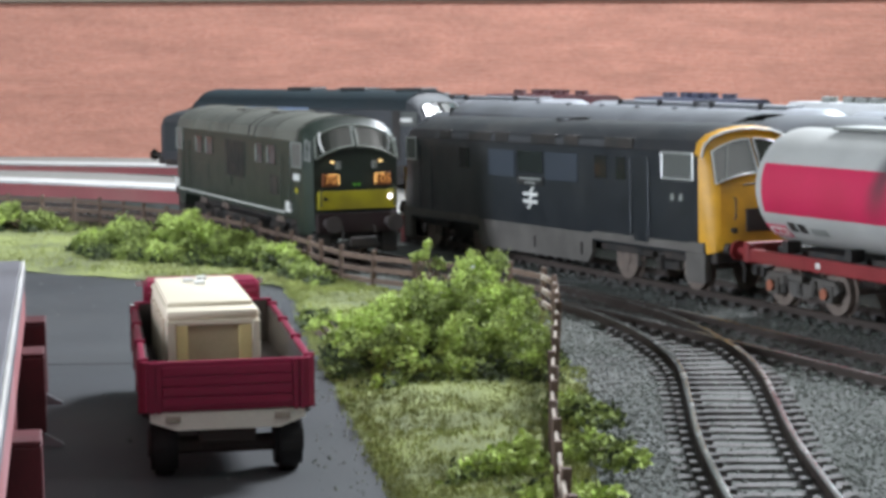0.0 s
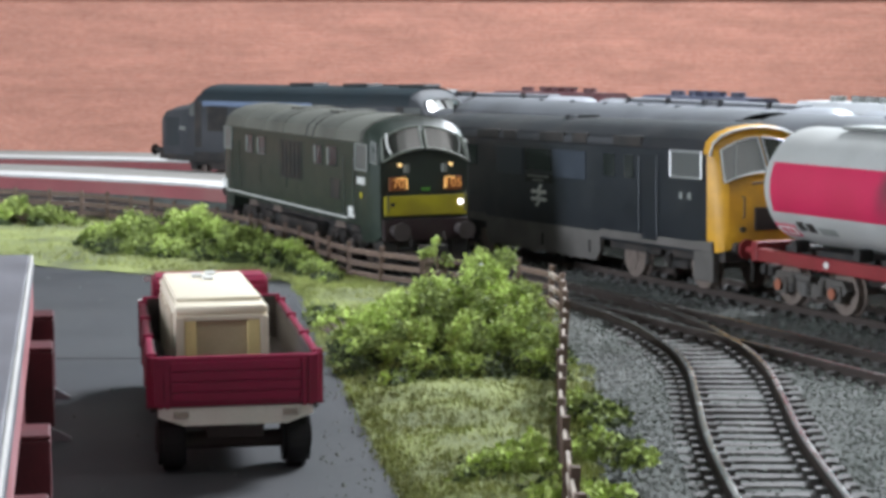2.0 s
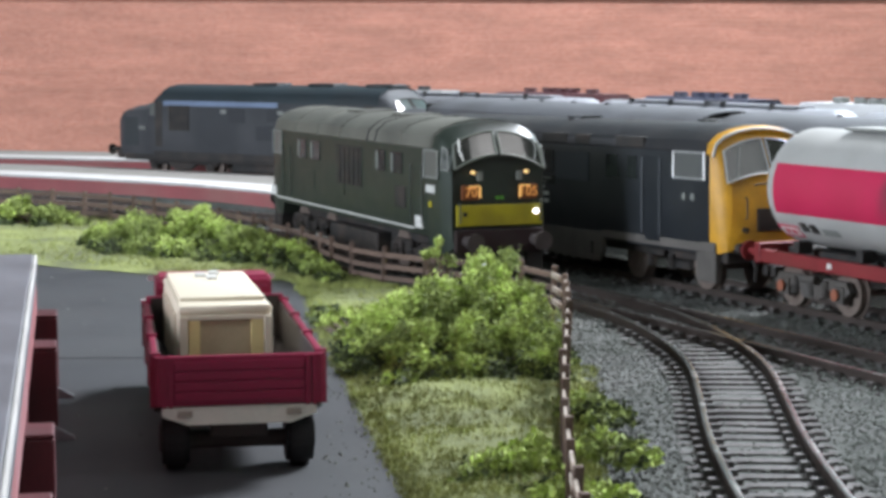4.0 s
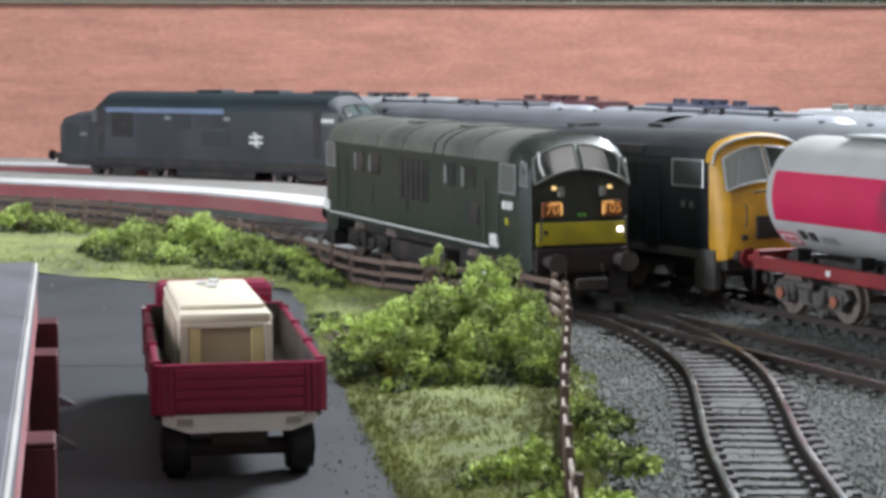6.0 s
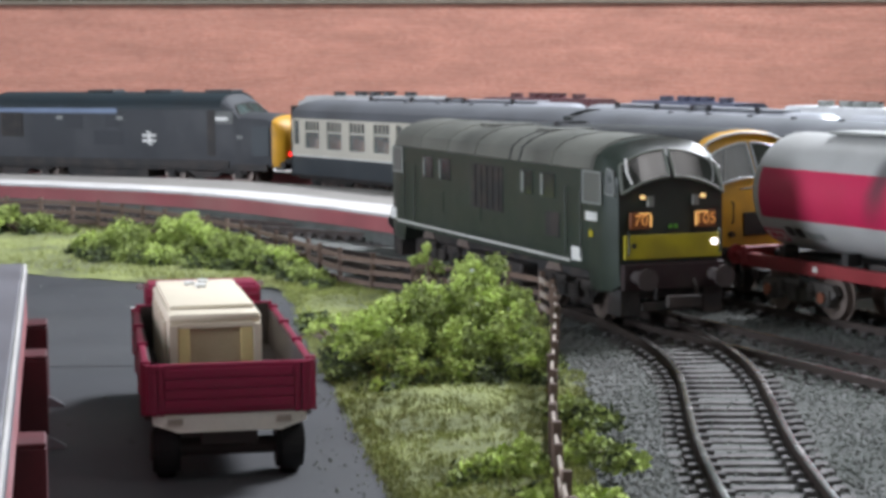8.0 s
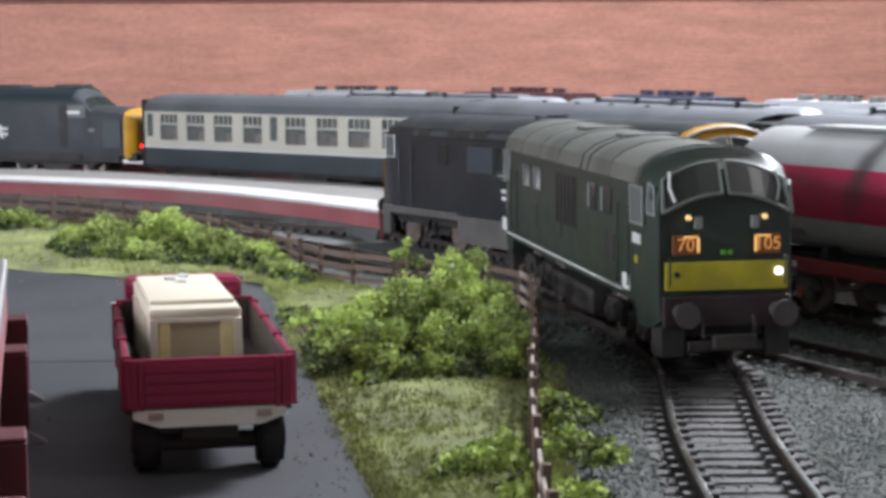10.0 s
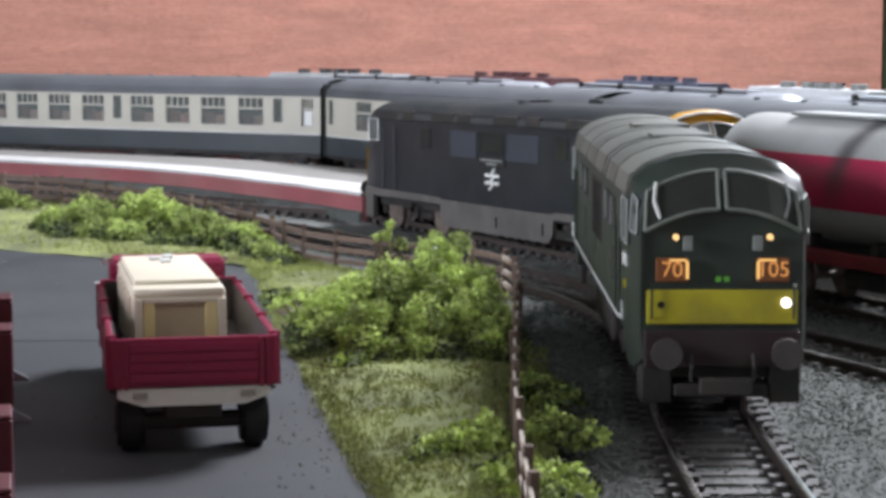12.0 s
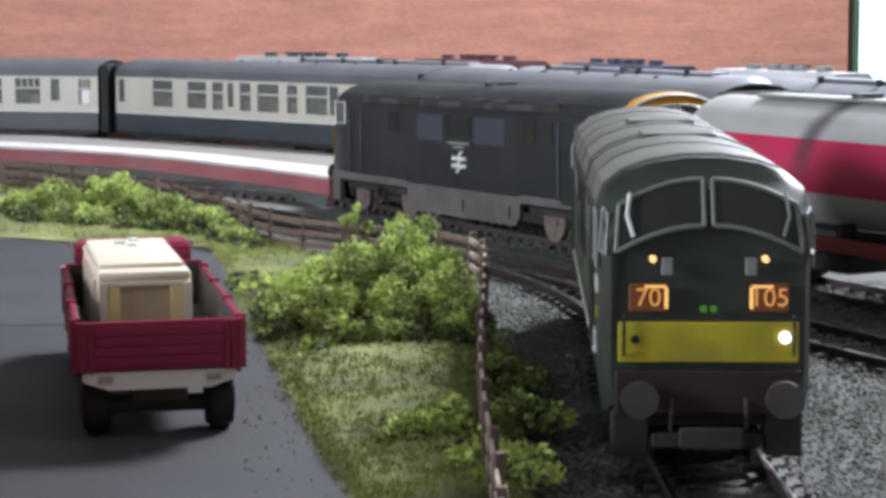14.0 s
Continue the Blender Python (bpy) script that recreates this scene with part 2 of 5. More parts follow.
def add_spill(m):
    """A dark oily run below the filler hatch, fading towards the belly."""
    nt = m.node_tree
    b = nt.nodes["Principled BSDF"]
    old = b.inputs["Base Color"].links[0].from_socket

    def math_node(op, a, c, d=None):
        n = nt.nodes.new("ShaderNodeMath")
        n.operation = op
        for i, v in enumerate((a, c, d)):
            if v is None:
                continue
            if isinstance(v, (int, float)):
                n.inputs[i].default_value = v
            else:
                nt.links.new(v, n.inputs[i])
        return n.outputs[0]

    tc = nt.nodes.new("ShaderNodeTexCoord")
    sep = nt.nodes.new("ShaderNodeSeparateXYZ")
    nt.links.new(tc.outputs["Object"], sep.inputs[0])
    nz = nt.nodes.new("ShaderNodeTexNoise")
    nz.inputs["Scale"].default_value, nz.inputs["Detail"].default_value = 90, 5
    nt.links.new(tc.outputs["Object"], nz.inputs["Vector"])
    slant = math_node("MULTIPLY_ADD", sep.outputs["Z"], -0.30, 0.0510)
    off = math_node("ADD", sep.outputs["X"], slant)
    off = math_node("ABSOLUTE", off, 0)
    off = math_node("MULTIPLY_ADD", nz.outputs["Fac"], 0.005, off)
    mask = nt.nodes.new("ShaderNodeMapRange")
    mask.interpolation_type = "SMOOTHSTEP"
    mask.inputs[1].default_value, mask.inputs[2].default_value, mask.inputs[3].default_value, mask.inputs[4].default_value = 0.0025, 0.0092, 0.8, 0.0
    nt.links.new(off, mask.inputs[0])
    fade = nt.nodes.new("ShaderNodeMapRange")
    fade.interpolation_type = "SMOOTHSTEP"
    fade.inputs[1].default_value, fade.inputs[2].default_value = 0.023, 0.040
    nt.links.new(sep.outputs["Z"], fade.inputs[0])
    mix = nt.nodes.new("ShaderNodeMixRGB")
    mix.inputs[2].default_value = (0.045, 0.040, 0.042, 1)
    nt.links.new(math_node("MULTIPLY", mask.outputs[0], fade.outputs[0]), mix.inputs[0])
    nt.links.new(old, mix.inputs[1])
    nt.links.new(mix.outputs[0], b.inputs["Base Color"])


add_spill(TANK_GREY)
add_spill(TANK_RED)
SOLE_RED = mat("sole_red", (0.22, 0.017, 0.022), 0.55, var=0.25, scale=120, bump=0.08, dirt=(0.12, 0.03, 0.02), dirt_amount=0.5)
SILVER_TANK = mat("silver_tank", (0.38, 0.39, 0.42), 0.35, 0.25, var=0.2, scale=40, bump=0.04, dirt=(0.18, 0.18, 0.2), dirt_amount=0.5)
COACH_CREAM = mat("coach_cream", (0.53, 0.50, 0.42), 0.5, var=0.08, scale=60, bump=0.03, dirt=(0.4, 0.38, 0.32), dirt_amount=0.3)
COACH_BLUE = mat("coach_blue", (0.034, 0.042, 0.048), 0.5, var=0.15, scale=60, bump=0.03, dirt=(0.07, 0.08, 0.085), dirt_amount=0.4)
COACH_ROOF = mat("coach_roof", (0.11, 0.115, 0.125), 0.55, var=0.2, scale=60, bump=0.05, dirt=(0.06, 0.06, 0.06), dirt_amount=0.5)
COACH_GREY = mat("gangway_and_interior_black", (0.012, 0.014, 0.013), 0.8, var=0.3, scale=200)
SEAT_TAN = mat("seat_tan", (0.42, 0.24, 0.08), 0.8, var=0.3, scale=200)
SEAT = mat("seat_maroon", (0.30, 0.13, 0.10), 0.8, var=0.3, scale=200)
SEAT_PALE = mat("seat_pink", (0.78, 0.40, 0.33), 0.8, var=0.3, scale=200)
GLASS_DARK = mat("dark_glass", (0.018, 0.021, 0.02), 0.12, var=0.3, scale=90, bump=0.0)
GLASS_CAB = mat("cab_glass", (0.022, 0.025, 0.020), 0.16, var=0.3, scale=70, bump=0.0)
# Opaque pale pane: reflection and light through the cab put into its colour.
GLASS_PALE_LIT = mat("pale_lit_glass", (0.10, 0.105, 0.10), 0.35, var=0.2, scale=70, bump=0.0)
PANEL_BLUE = mat("panel_blue", (0.038, 0.046, 0.06), 0.4, var=0.2, scale=100, bump=0.03)
HEADCODE = glow("headcode_amber", (0.14, 0.045, 0.012), 0.16)
DIGIT = glow("headcode_digit", (0.85, 0.36, 0.09), 0.38)
AMBER_EDGE = glow("headcode_glow", (1.0, 0.55, 0.16), 0.75)
LAMP_WARM = glow("marker_light", (1.0, 0.66, 0.26), 0.9)
LAMP_WHITE = glow("headlight", (1.0, 0.93, 0.92), 2.6)
LAMP_RED = glow("tail_light", (1.0, 0.02, 0.02), 4.0)
LAMP_GREEN = mat("green_dots", (0.10, 0.35, 0.03), 0.4)
RAIL = mat("rusty_rail", (0.062, 0.047, 0.040), 0.65, 0.3, var=0.35, scale=150, bump=0.1)
RAIL_TOP = mat("rail_head", (0.50, 0.48, 0.46), 0.25, 1.0, var=0.2, scale=60, bump=0.02)
SLEEPER = mat("sleeper_brown", (0.062, 0.055, 0.052), 0.7, var=0.35, scale=200, bump=0.35, island=0.3, dirt=(0.14, 0.134, 0.13), dirt_amount=0.6)
BALLAST = mat("ballast_bed", (0.072, 0.08, 0.071), 0.9, var=0.5, scale=110, bump=0.9, fine=1300, dirt=(0.19, 0.19, 0.185), dirt_amount=0.55)
STONE = mat("ballast_stone", (0.112, 0.124, 0.11), 0.8, var=0.5, scale=38, bump=0.3, island=0.3, dirt=(0.235, 0.235, 0.23), dirt_amount=0.65)
ROAD = mat("yard_road", (0.036, 0.038, 0.043), 0.6, var=0.22, scale=22, bump=0.12, fine=1500, dirt=(0.09, 0.09, 0.09), dirt_amount=0.4)
GRASS_BED = mat("grass_mat", (0.22, 0.25, 0.08), 0.95, var=0.5, scale=60, bump=0.8, fine=1100, dirt=(0.075, 0.08, 0.045), dirt_amount=0.8)
GRASS = mat("grass_flock", (0.30, 0.335, 0.105), 0.9, var=0.6, scale=42, bump=0.0, island=0.5, dirt=(0.25, 0.245, 0.12), dirt_amount=0.55)
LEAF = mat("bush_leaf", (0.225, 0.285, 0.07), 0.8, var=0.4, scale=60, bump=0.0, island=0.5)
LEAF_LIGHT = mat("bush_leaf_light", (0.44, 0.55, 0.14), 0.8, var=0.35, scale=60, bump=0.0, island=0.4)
# Darker leaf colour that paints shade into the bushes' inside.
LEAF_SHADE = mat("bush_leaf_shade", (0.05, 0.07, 0.022), 0.85, var=0.4, scale=60, bump=0.0, island=0.5)
TWIG = mat("twig_brown", (0.10, 0.07, 0.045), 0.9, var=0.3, scale=300)
FENCE = mat("fence_wood", (0.115, 0.075, 0.056), 0.8, var=0.35, scale=250, bump=0.3, island=0.2)
FENCE_WORN = mat("fence_weathered", (0.16, 0.10, 0.07), 0.8, var=0.3, scale=160, bump=0.3, dirt=(0.62, 0.58, 0.50), dirt_amount=0.95)
WALL_BRICK = brick_mat("wall_brick", (0.33, 0.125, 0.088), (0.44, 0.19, 0.13), (0.43, 0.25, 0.195), 3.2, 1.05)
PLAT_BRICK = mat("platform_brick", (0.29, 0.085, 0.09), 0.85, var=0.3, scale=45, bump=0.3, dirt=(0.30, 0.16, 0.14), dirt_amount=0.5)
PLAT_TOP = mat("platform_top", (0.20, 0.19, 0.175), 0.85, var=0.2, scale=50, bump=0.2)
PLAT_WHITE = mat("platform_white", (0.50, 0.49, 0.475), 0.95, var=0.14, scale=60, bump=0.3, dirt=(0.36, 0.34, 0.32), dirt_amount=0.5)
TRUCK_RED = mat("lorry_red", (0.235, 0.007, 0.044), 0.4, var=0.12, scale=150, bump=0.03)
TRUCK_GREY = mat("lorry_chassis_grey", (0.74, 0.71, 0.64), 0.6, var=0.12, scale=150)
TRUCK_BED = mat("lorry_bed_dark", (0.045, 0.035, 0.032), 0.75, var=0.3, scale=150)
TYRE = mat("tyre_black", (0.012, 0.012, 0.013), 0.75, var=0.3, scale=300, bump=0.1)
CRATE = mat("crate_cream", (0.66, 0.59, 0.46), 0.65, var=0.07, scale=120, bump=0.08)
CRATE_FRAME = mat("crate_frame", (0.70, 0.58, 0.27), 0.65, var=0.1, scale=120, bump=0.08)
CRATE_PANEL = mat("crate_panel", (0.46, 0.38, 0.24), 0.7, var=0.12, scale=200, bump=0.1)
DOCK_RED = mat("dock_brick_red", (0.12, 0.013, 0.018), 0.55, var=0.25, scale=150, bump=0.1, dirt=(0.07, 0.012, 0.014), dirt_amount=0.6)
DOCK_PINK = mat("dock_face_pink", (0.34, 0.12, 0.13), 0.6, var=0.2, scale=60, bump=0.1, dirt=(0.42, 0.25, 0.27), dirt_amount=0.5)
# Dock red darkened to paint in the shaded faces of the piers.
DOCK_PIER_SHADE = mat("dock_pier_shaded_red", (0.085, 0.010, 0.016), 0.6, var=0.3, scale=150, bump=0.1, dirt=(0.04, 0.01, 0.012), dirt_amount=0.6)
DOCK_CAP = mat("dock_coping", (0.17, 0.165, 0.185), 0.4, var=0.3, scale=60, bump=0.08, dirt=(0.11, 0.105, 0.115), dirt_amount=0.6)
HEDGE = mat("hedge_dark", (0.045, 0.055, 0.028), 0.9, var=0.5, scale=120, island=0.5)
# The board is no lamp; emission is added for its brightness.
SKY_BOARD_GLOW = glow("sky_board_glow", (0.62, 0.93, 0.98), 1.5)
POST_GREEN = mat("post_green", (0.06, 0.09, 0.05), 0.6, var=0.2, scale=60)
ROOM = mat("room_plaster", (0.55, 0.55, 0.53), 0.9, var=0.05, scale=4)
BOARD = mat("baseboard_earth", (0.10, 0.095, 0.085), 0.95, var=0.4, scale=50, bump=0.5, fine=700)

# ---------- plan: centre lines of the tracks, millimetres ----------
MAIN = smooth_line([(250, 130), (178, 292), (107.8, 456.6), (77, 528), (46.7, 598.7), (21.7, 653), (-22, 731), (-66, 805), (-122, 880), (-200, 960), (-310, 1030), (-460, 1080)])
BRANCH = smooth_line([(54, 200), (55, 270), (56.2, 332), (58, 385), (61.5, 431), (64.2, 470), (63.5, 505), (58, 548), (46.7, 590), (21.7, 650)])
SIDING = smooth_line([(258, 258), (186, 415), (102.6, 596), (46.9, 716.8), (-2, 823), (-45, 868), (-96, 912), (-165, 985), (-260, 1050), (-400, 1105)])
BACK = smooth_line([(310, 290), (255, 420), (200, 550), (150, 670), (105, 780), (60, 885), (10, 985), (-50, 1066), (-138, 1132), (-235, 1182), (-340, 1220), (-460, 1245), (-620, 1260), (-900, 1270)], 24)
FAR = offset_line(BACK, -48)
FARTHER = offset_line(BACK, -96)
RAIL_PROFILE = [(-1.3, -3.1), (-1.3, -2.8), (-0.35, -2.5), (-0.35, -0.8), (-0.62, -0.55), (-0.62, -0.05), (0.62, -0.05), (0.62, -0.55), (0.35, -0.8), (0.35, -2.5), (1.3, -2.8), (1.3, -3.1)]


def build_room():
    bm = bmesh.new()
    for x0, x1, y0, y1, z0, z1 in ((-2500, 2500, -1600, -1500, -900, 1500), (-2500, 2500, 3200, 3300, -900, 1500), (-2600, -2500, -1600, 3300, -900, 1500), (2500, 2600, -1600, 3300, -900, 1500)):
        box(bm, x0, x1, y0, y1, z0, z1)
    tagged(part("wall_room", bm, ROOM), "plain pale plaster walls of the room around", "wall", kind="structure")
    tagged(part("ceiling", box(bmesh.new(), -2600, 2600, -1600, 3300, 1500, 1560), ROOM), "plain white ceiling of the layout room", "ceiling", kind="structure")
    tagged(part("floor", box(bmesh.new(), -2600, 2600, -1600, 3300, -960, -900), BOARD), "dark floor of the layout room", "floor", kind="structure")


def build_ground():
    bm = bmesh.new()
    box(bm, -1400, 1400, 120, 2600, -30, -6)
    tagged(part("ground", bm, BOARD), "earth brown scenic baseboard of the model railway", "ground", kind="structure")
    # ballast bed under the near tracks, uneven
    n, rows = 90, []
    for j in range(n + 1):
        for i in range(n + 1):
            x, y = -420 + 800 * i / n, 180 + 1050 * j / n
            z = -3.45 + 0.6 * noise.noise((x * 0.05, y * 0.05, 0)) + 0.3 * noise.noise((x * 0.3, y * 0.3, 4))
            rows.append((x, y, z))
    faces = [(j * (n + 1) + i, j * (n + 1) + i + 1, (j + 1) * (n + 1) + i + 1, (j + 1) * (n + 1) + i) for j in range(n) for i in range(n)]
    tagged(mesh_part("ballast", rows, faces, BALLAST), "grey-green granite chip ballast between the tracks", "ballast", kind="stuff")


def near_road(x, y):
    return x < road_edge(y) + 2


ROAD_EDGE = [(120, 18), (200, 12), (297, -2), (335, -8.5), (375, -14.6), (438, -23), (536, -36.9), (600, -44), (640, -50), (656, -56)]


def road_edge(y):
    pts = ROAD_EDGE
    if y <= pts[0][0]:
        return pts[0][1]
    for (a, xa), (b, xb) in zip(pts, pts[1:]):
        if y <= b:
            return xa + (xb - xa) * (y - a) / (b - a)
    return pts[-1][1]


FENCE_LINE = smooth_line([(15, 180), (16.5, 260), (18.7, 342), (21.1, 394), (27.6, 495), (29.5, 560), (16, 592), (-8, 612), (-33, 645), (-52, 700), (-92, 790), (-150, 872), (-197, 905), (-262, 935), (-360, 960)])


def fence_x(y):
    best = min(FENCE_LINE, key=lambda p: abs(p.y - y))
    return best.x


def build_yard():
    # road slab with its far edge
    pts = [(x, y) for y, x in ROAD_EDGE] + [(-80, 664), (-101, 677), (-143, 706), (-200, 725), (-420, 760), (-420, 120)]
    bm2 = bmesh.new()
    bottom = [bm2.verts.new((x, y, -6.5)) for x, y in pts]
    top = [bm2.verts.new((x, y, 0.0)) for x, y in pts]
    bm2.faces.new(top)
    for i in range(len(pts)):
        j = (i + 1) % len(pts)
        bm2.faces.new((bottom[i], bottom[j], top[j], top[i]))
    road = tagged(part("road", bm2, ROAD), "dark grey asphalt yard road with faint marks", "road", kind="structure")
    rng = random.Random(4)
    verts, faces = [], []
    for _ in range(520):
        y = 200 + 480 * rng.random()
        x = road_edge(y) - 1 - abs(rng.gauss(0, 9)) if rng.random() < 0.7 else rng.uniform(-150, road_edge(y))
        s = rng.uniform(0.15, 0.55)
        n = len(verts)
        verts.extend([(x - s, y, 0), (x, y - s, 0), (x + s, y, 0), (x, y + s, 0), (x, y, s)])
        faces.extend([(n, n + 1, n + 4), (n + 1, n + 2, n + 4), (n + 2, n + 3, n + 4), (n + 3, n, n + 4)])
    tagged(mesh_part("road_grit", verts, faces, STONE), "loose grit scattered over the yard road", "grit", kind="stuff")
    for x, y, a, l in ((-82, 604, 10, 5), (-93, 600, 4, 2)):
        part("scuff_mark", box(bmesh.new(), x, x + l, y, y + 1.2, -0.1, 0.12), WHITE, road, "short white scuff on the asphalt")
    part("surface_joint", box(bmesh.new(), -300, -62, 486, 487.2, -0.1, 0.1), TYRE, road, "dark seam in the asphalt")


def grass_height(x, y):
    u = (x - road_edge(y)) / max(8.0, fence_x(y) - road_edge(y) + 6)
    return 1.6 * math.sin(min(1, max(0, u)) * math.pi) ** 0.5 + 1.0 * noise.noise((x * 0.06, y * 0.06, 2)) + 0.5 * noise.noise((x * 0.3, y * 0.3, 7)) + 0.3


def build_grass():
    thing_grass = thing("grass_verge", "worn green and straw grass verge beside the yard road", "grass", kind="stuff")
    # near verge: between road edge and fence
    verts, faces = [], []
    ys = [180 + 6 * k for k in range(80)]
    nx = 22
    for y in ys:
        a, b = road_edge(y) - 1.5, fence_x(y) + (7 if y < 470 else 1)
        for i in range(nx + 1):
            x = a + (b - a) * i / nx + 1.2 * noise.noise((i * 0.7, y * 0.1, 3))
            edge = min(i, nx - i) / 3.0
            verts.append((x, y, grass_height(x, y) * min(1, edge) - 1.2 * (1 - min(1, edge)) * (1 if i < nx / 2 else 3)))
    for j in range(len(ys) - 1):
        for i in range(nx):
            a = j * (nx + 1) + i
            faces.append((a, a + 1, a + nx + 2, a + nx + 1))
    mesh_part("verge", verts, faces, GRASS_BED, thing_grass, True)
    # far verge: strip behind the road along the far fence
    verts, faces = [], []
    back = [p for p in FENCE_LINE if p.y > 628]
    front = smooth_line([(-42, 618), (-54, 645), (-80, 654), (-101, 667), (-143, 695), (-200, 714), (-420, 745)], 8)
    m = 30
    for k in range(m + 1):
        f, b = front[round(k * (len(front) - 1) / m)], back[round(k * (len(back) - 1) / m)]
        for i in range(13):
            p = f.lerp(b, i / 12)
            verts.append((p.x, p.y, (0.35 if i == 0 else 0.9) + 1.2 * math.sin(i / 12 * math.pi) + 0.9 * noise.noise((p.x * 0.08, p.y * 0.08, 5))))
    for k in range(m):
        for i in range(12):
            a = k * 13 + i
            faces.append((a, a + 1, a + 14, a + 13))
    mesh_part("verge", verts, faces, GRASS_BED, thing_grass, True)
    # flock: short fibres
    rng = random.Random(5)
    verts, faces = [], []

    def tuft(x, y, z, h, k):
        for _ in range(k):
            a, l = rng.uniform(0, 6.28), rng.uniform(0.3, 1.0) * h
            dx, dy = math.cos(a), math.sin(a)
            lean = rng.uniform(0.1, 0.9) * l
            w = rng.uniform(0.08, 0.2)
            n = len(verts)
            ox, oy = x + rng.uniform(-0.8, 0.8), y + rng.uniform(-0.8, 0.8)
            verts.extend([(ox - dy * w, oy + dx * w, z - 0.3), (ox + dy * w, oy - dx * w, z - 0.3), (ox + dx * lean, oy + dy * lean, z + l)])
            faces.append((n, n + 1, n + 2))

    for _ in range(20000):
        y = 210 + 440 * rng.random() ** 1.3
        a, b = road_edge(y) - 1, fence_x(y) + (7 if y < 470 else 0)
        x = rng.uniform(a, b)
        if noise.noise((x * 0.05, y * 0.05, 11)) < -0.25 and rng.random() < 0.7:
            continue
        tuft(x, y, grass_height(x, y), rng.uniform(0.5, 1.5), 4)
    for _ in range(6000):
        k = rng.random()
        f, b = front[int(k * (len(front) - 1))], back[int(k * (len(back) - 1))]
        p = f.lerp(b, rng.random())
        tuft(p.x + rng.uniform(-4, 4), p.y + rng.uniform(-4, 4), 1.8, rng.uniform(0.8, 1.9), 4)
    mesh_part("flock", verts, faces, GRASS, thing_grass)


def foliage(name, blobs, count, size, material, parent, seed):
    """Loose clumps of small bent leaves round a set of blobs (x, y, z, r)."""
    rng = random.Random(seed)
    verts, faces = [], []
    total = sum(b[3] ** 2 for b in blobs)
    for bx, by, bz, br in blobs:
        for _ in range(int(count * br * br / total)):
            d = Vector((rng.gauss(0, 1), rng.gauss(0, 1), rng.gauss(0, 1))).normalized()
            lump = 1 + 0.45 * noise.noise((d.x * 1.7 + bx * 0.2, d.y * 1.7 + by * 0.2, d.z * 1.7 + bz * 0.2)) + 0.25 * noise.noise((d.x * 5, d.y * 5 + bx, d.z * 5))
            r = br * lump * (rng.uniform(0.55, 1.05) if rng.random() < 0.8 else rng.uniform(0.9, 1.35))
            c = Vector((bx, by, bz)) + d * r
            if c.z < 0.3:
                continue
            s = size * rng.uniform(0.5, 1.3)
            u = Vector((rng.gauss(0, 1), rng.gauss(0, 1), rng.gauss(0, 1))).normalized()
            v = u.orthogonal().normalized() * rng.uniform(0.5, 0.9)
            w = u.cross(v).normalized() * rng.uniform(-0.35, 0.35)
            n = len(verts)
            verts.extend([tuple(c - u * s), tuple(c + v * s + w * s), tuple(c + u * s), tuple(c - v * s + w * s)])
            faces.extend([(n, n + 1, n + 2), (n, n + 2, n + 3)])
    return mesh_part(name, verts, faces, material, parent)


def twigs(bm, base, tips, rng):
    for tip in tips:
        a, b = Vector(base), Vector(tip)
        mid = a.lerp(b, 0.5) + Vector((rng.uniform(-2, 2), rng.uniform(-2, 2), 1))
        cyl(bm, a, mid, 0.8, 0.5, 6)
        cyl(bm, mid, b, 0.5, 0.15, 6)


def build_bush(label, humps, spread, clumps, leaves, size, seed, mix=(0.45, 0.35, 0.4), rad=(1.6, 3.8)):
    """humps: (x, y, height, width x, width y). Small leaf clumps fill the mound below their envelope."""
    rng = random.Random(seed)
    ob = thing("bush", label, "bush", group="lineside bushes")

    def top(x, y):
        return max(h * math.exp(-0.7 * (((x - a) / wx) ** 2 + ((y - b) / wy) ** 2) ** 2) for a, b, h, wx, wy in humps)

    x0, x1, y0, y1 = spread
    small, tries = [], 0
    while len(small) < clumps and tries < 20000:
        tries += 1
        x, y = rng.uniform(x0, x1), rng.uniform(y0, y1)
        h = top(x, y) * rng.uniform(0.85, 1.1)
        if h < 2.2:
            continue
        r = rng.uniform(*rad)
        small.append((x, y, max(0.5, (h - r) * rng.random() ** 0.45), r))
    small.sort(key=lambda s: s[2] / top(s[0], s[1]))
    k = len(small)
    bm = bmesh.new()
    base = ((x0 + x1) / 2, (y0 + y1) / 2, 0)
    twigs(bm, base, [s[:3] for s in small[:: max(1, k // 14)]], rng)
    part("branch", bm, TWIG, ob)
    # Shade painted by height: low clumps darker, light leaves only on upper ones.
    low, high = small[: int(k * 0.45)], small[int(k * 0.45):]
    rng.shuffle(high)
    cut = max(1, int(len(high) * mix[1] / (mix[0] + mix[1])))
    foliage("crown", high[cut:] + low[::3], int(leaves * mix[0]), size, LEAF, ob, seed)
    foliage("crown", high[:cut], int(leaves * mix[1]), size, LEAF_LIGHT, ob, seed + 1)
    foliage("crown", low, int(leaves * mix[2]), size * 1.1, LEAF_SHADE, ob, seed + 2)
    return ob


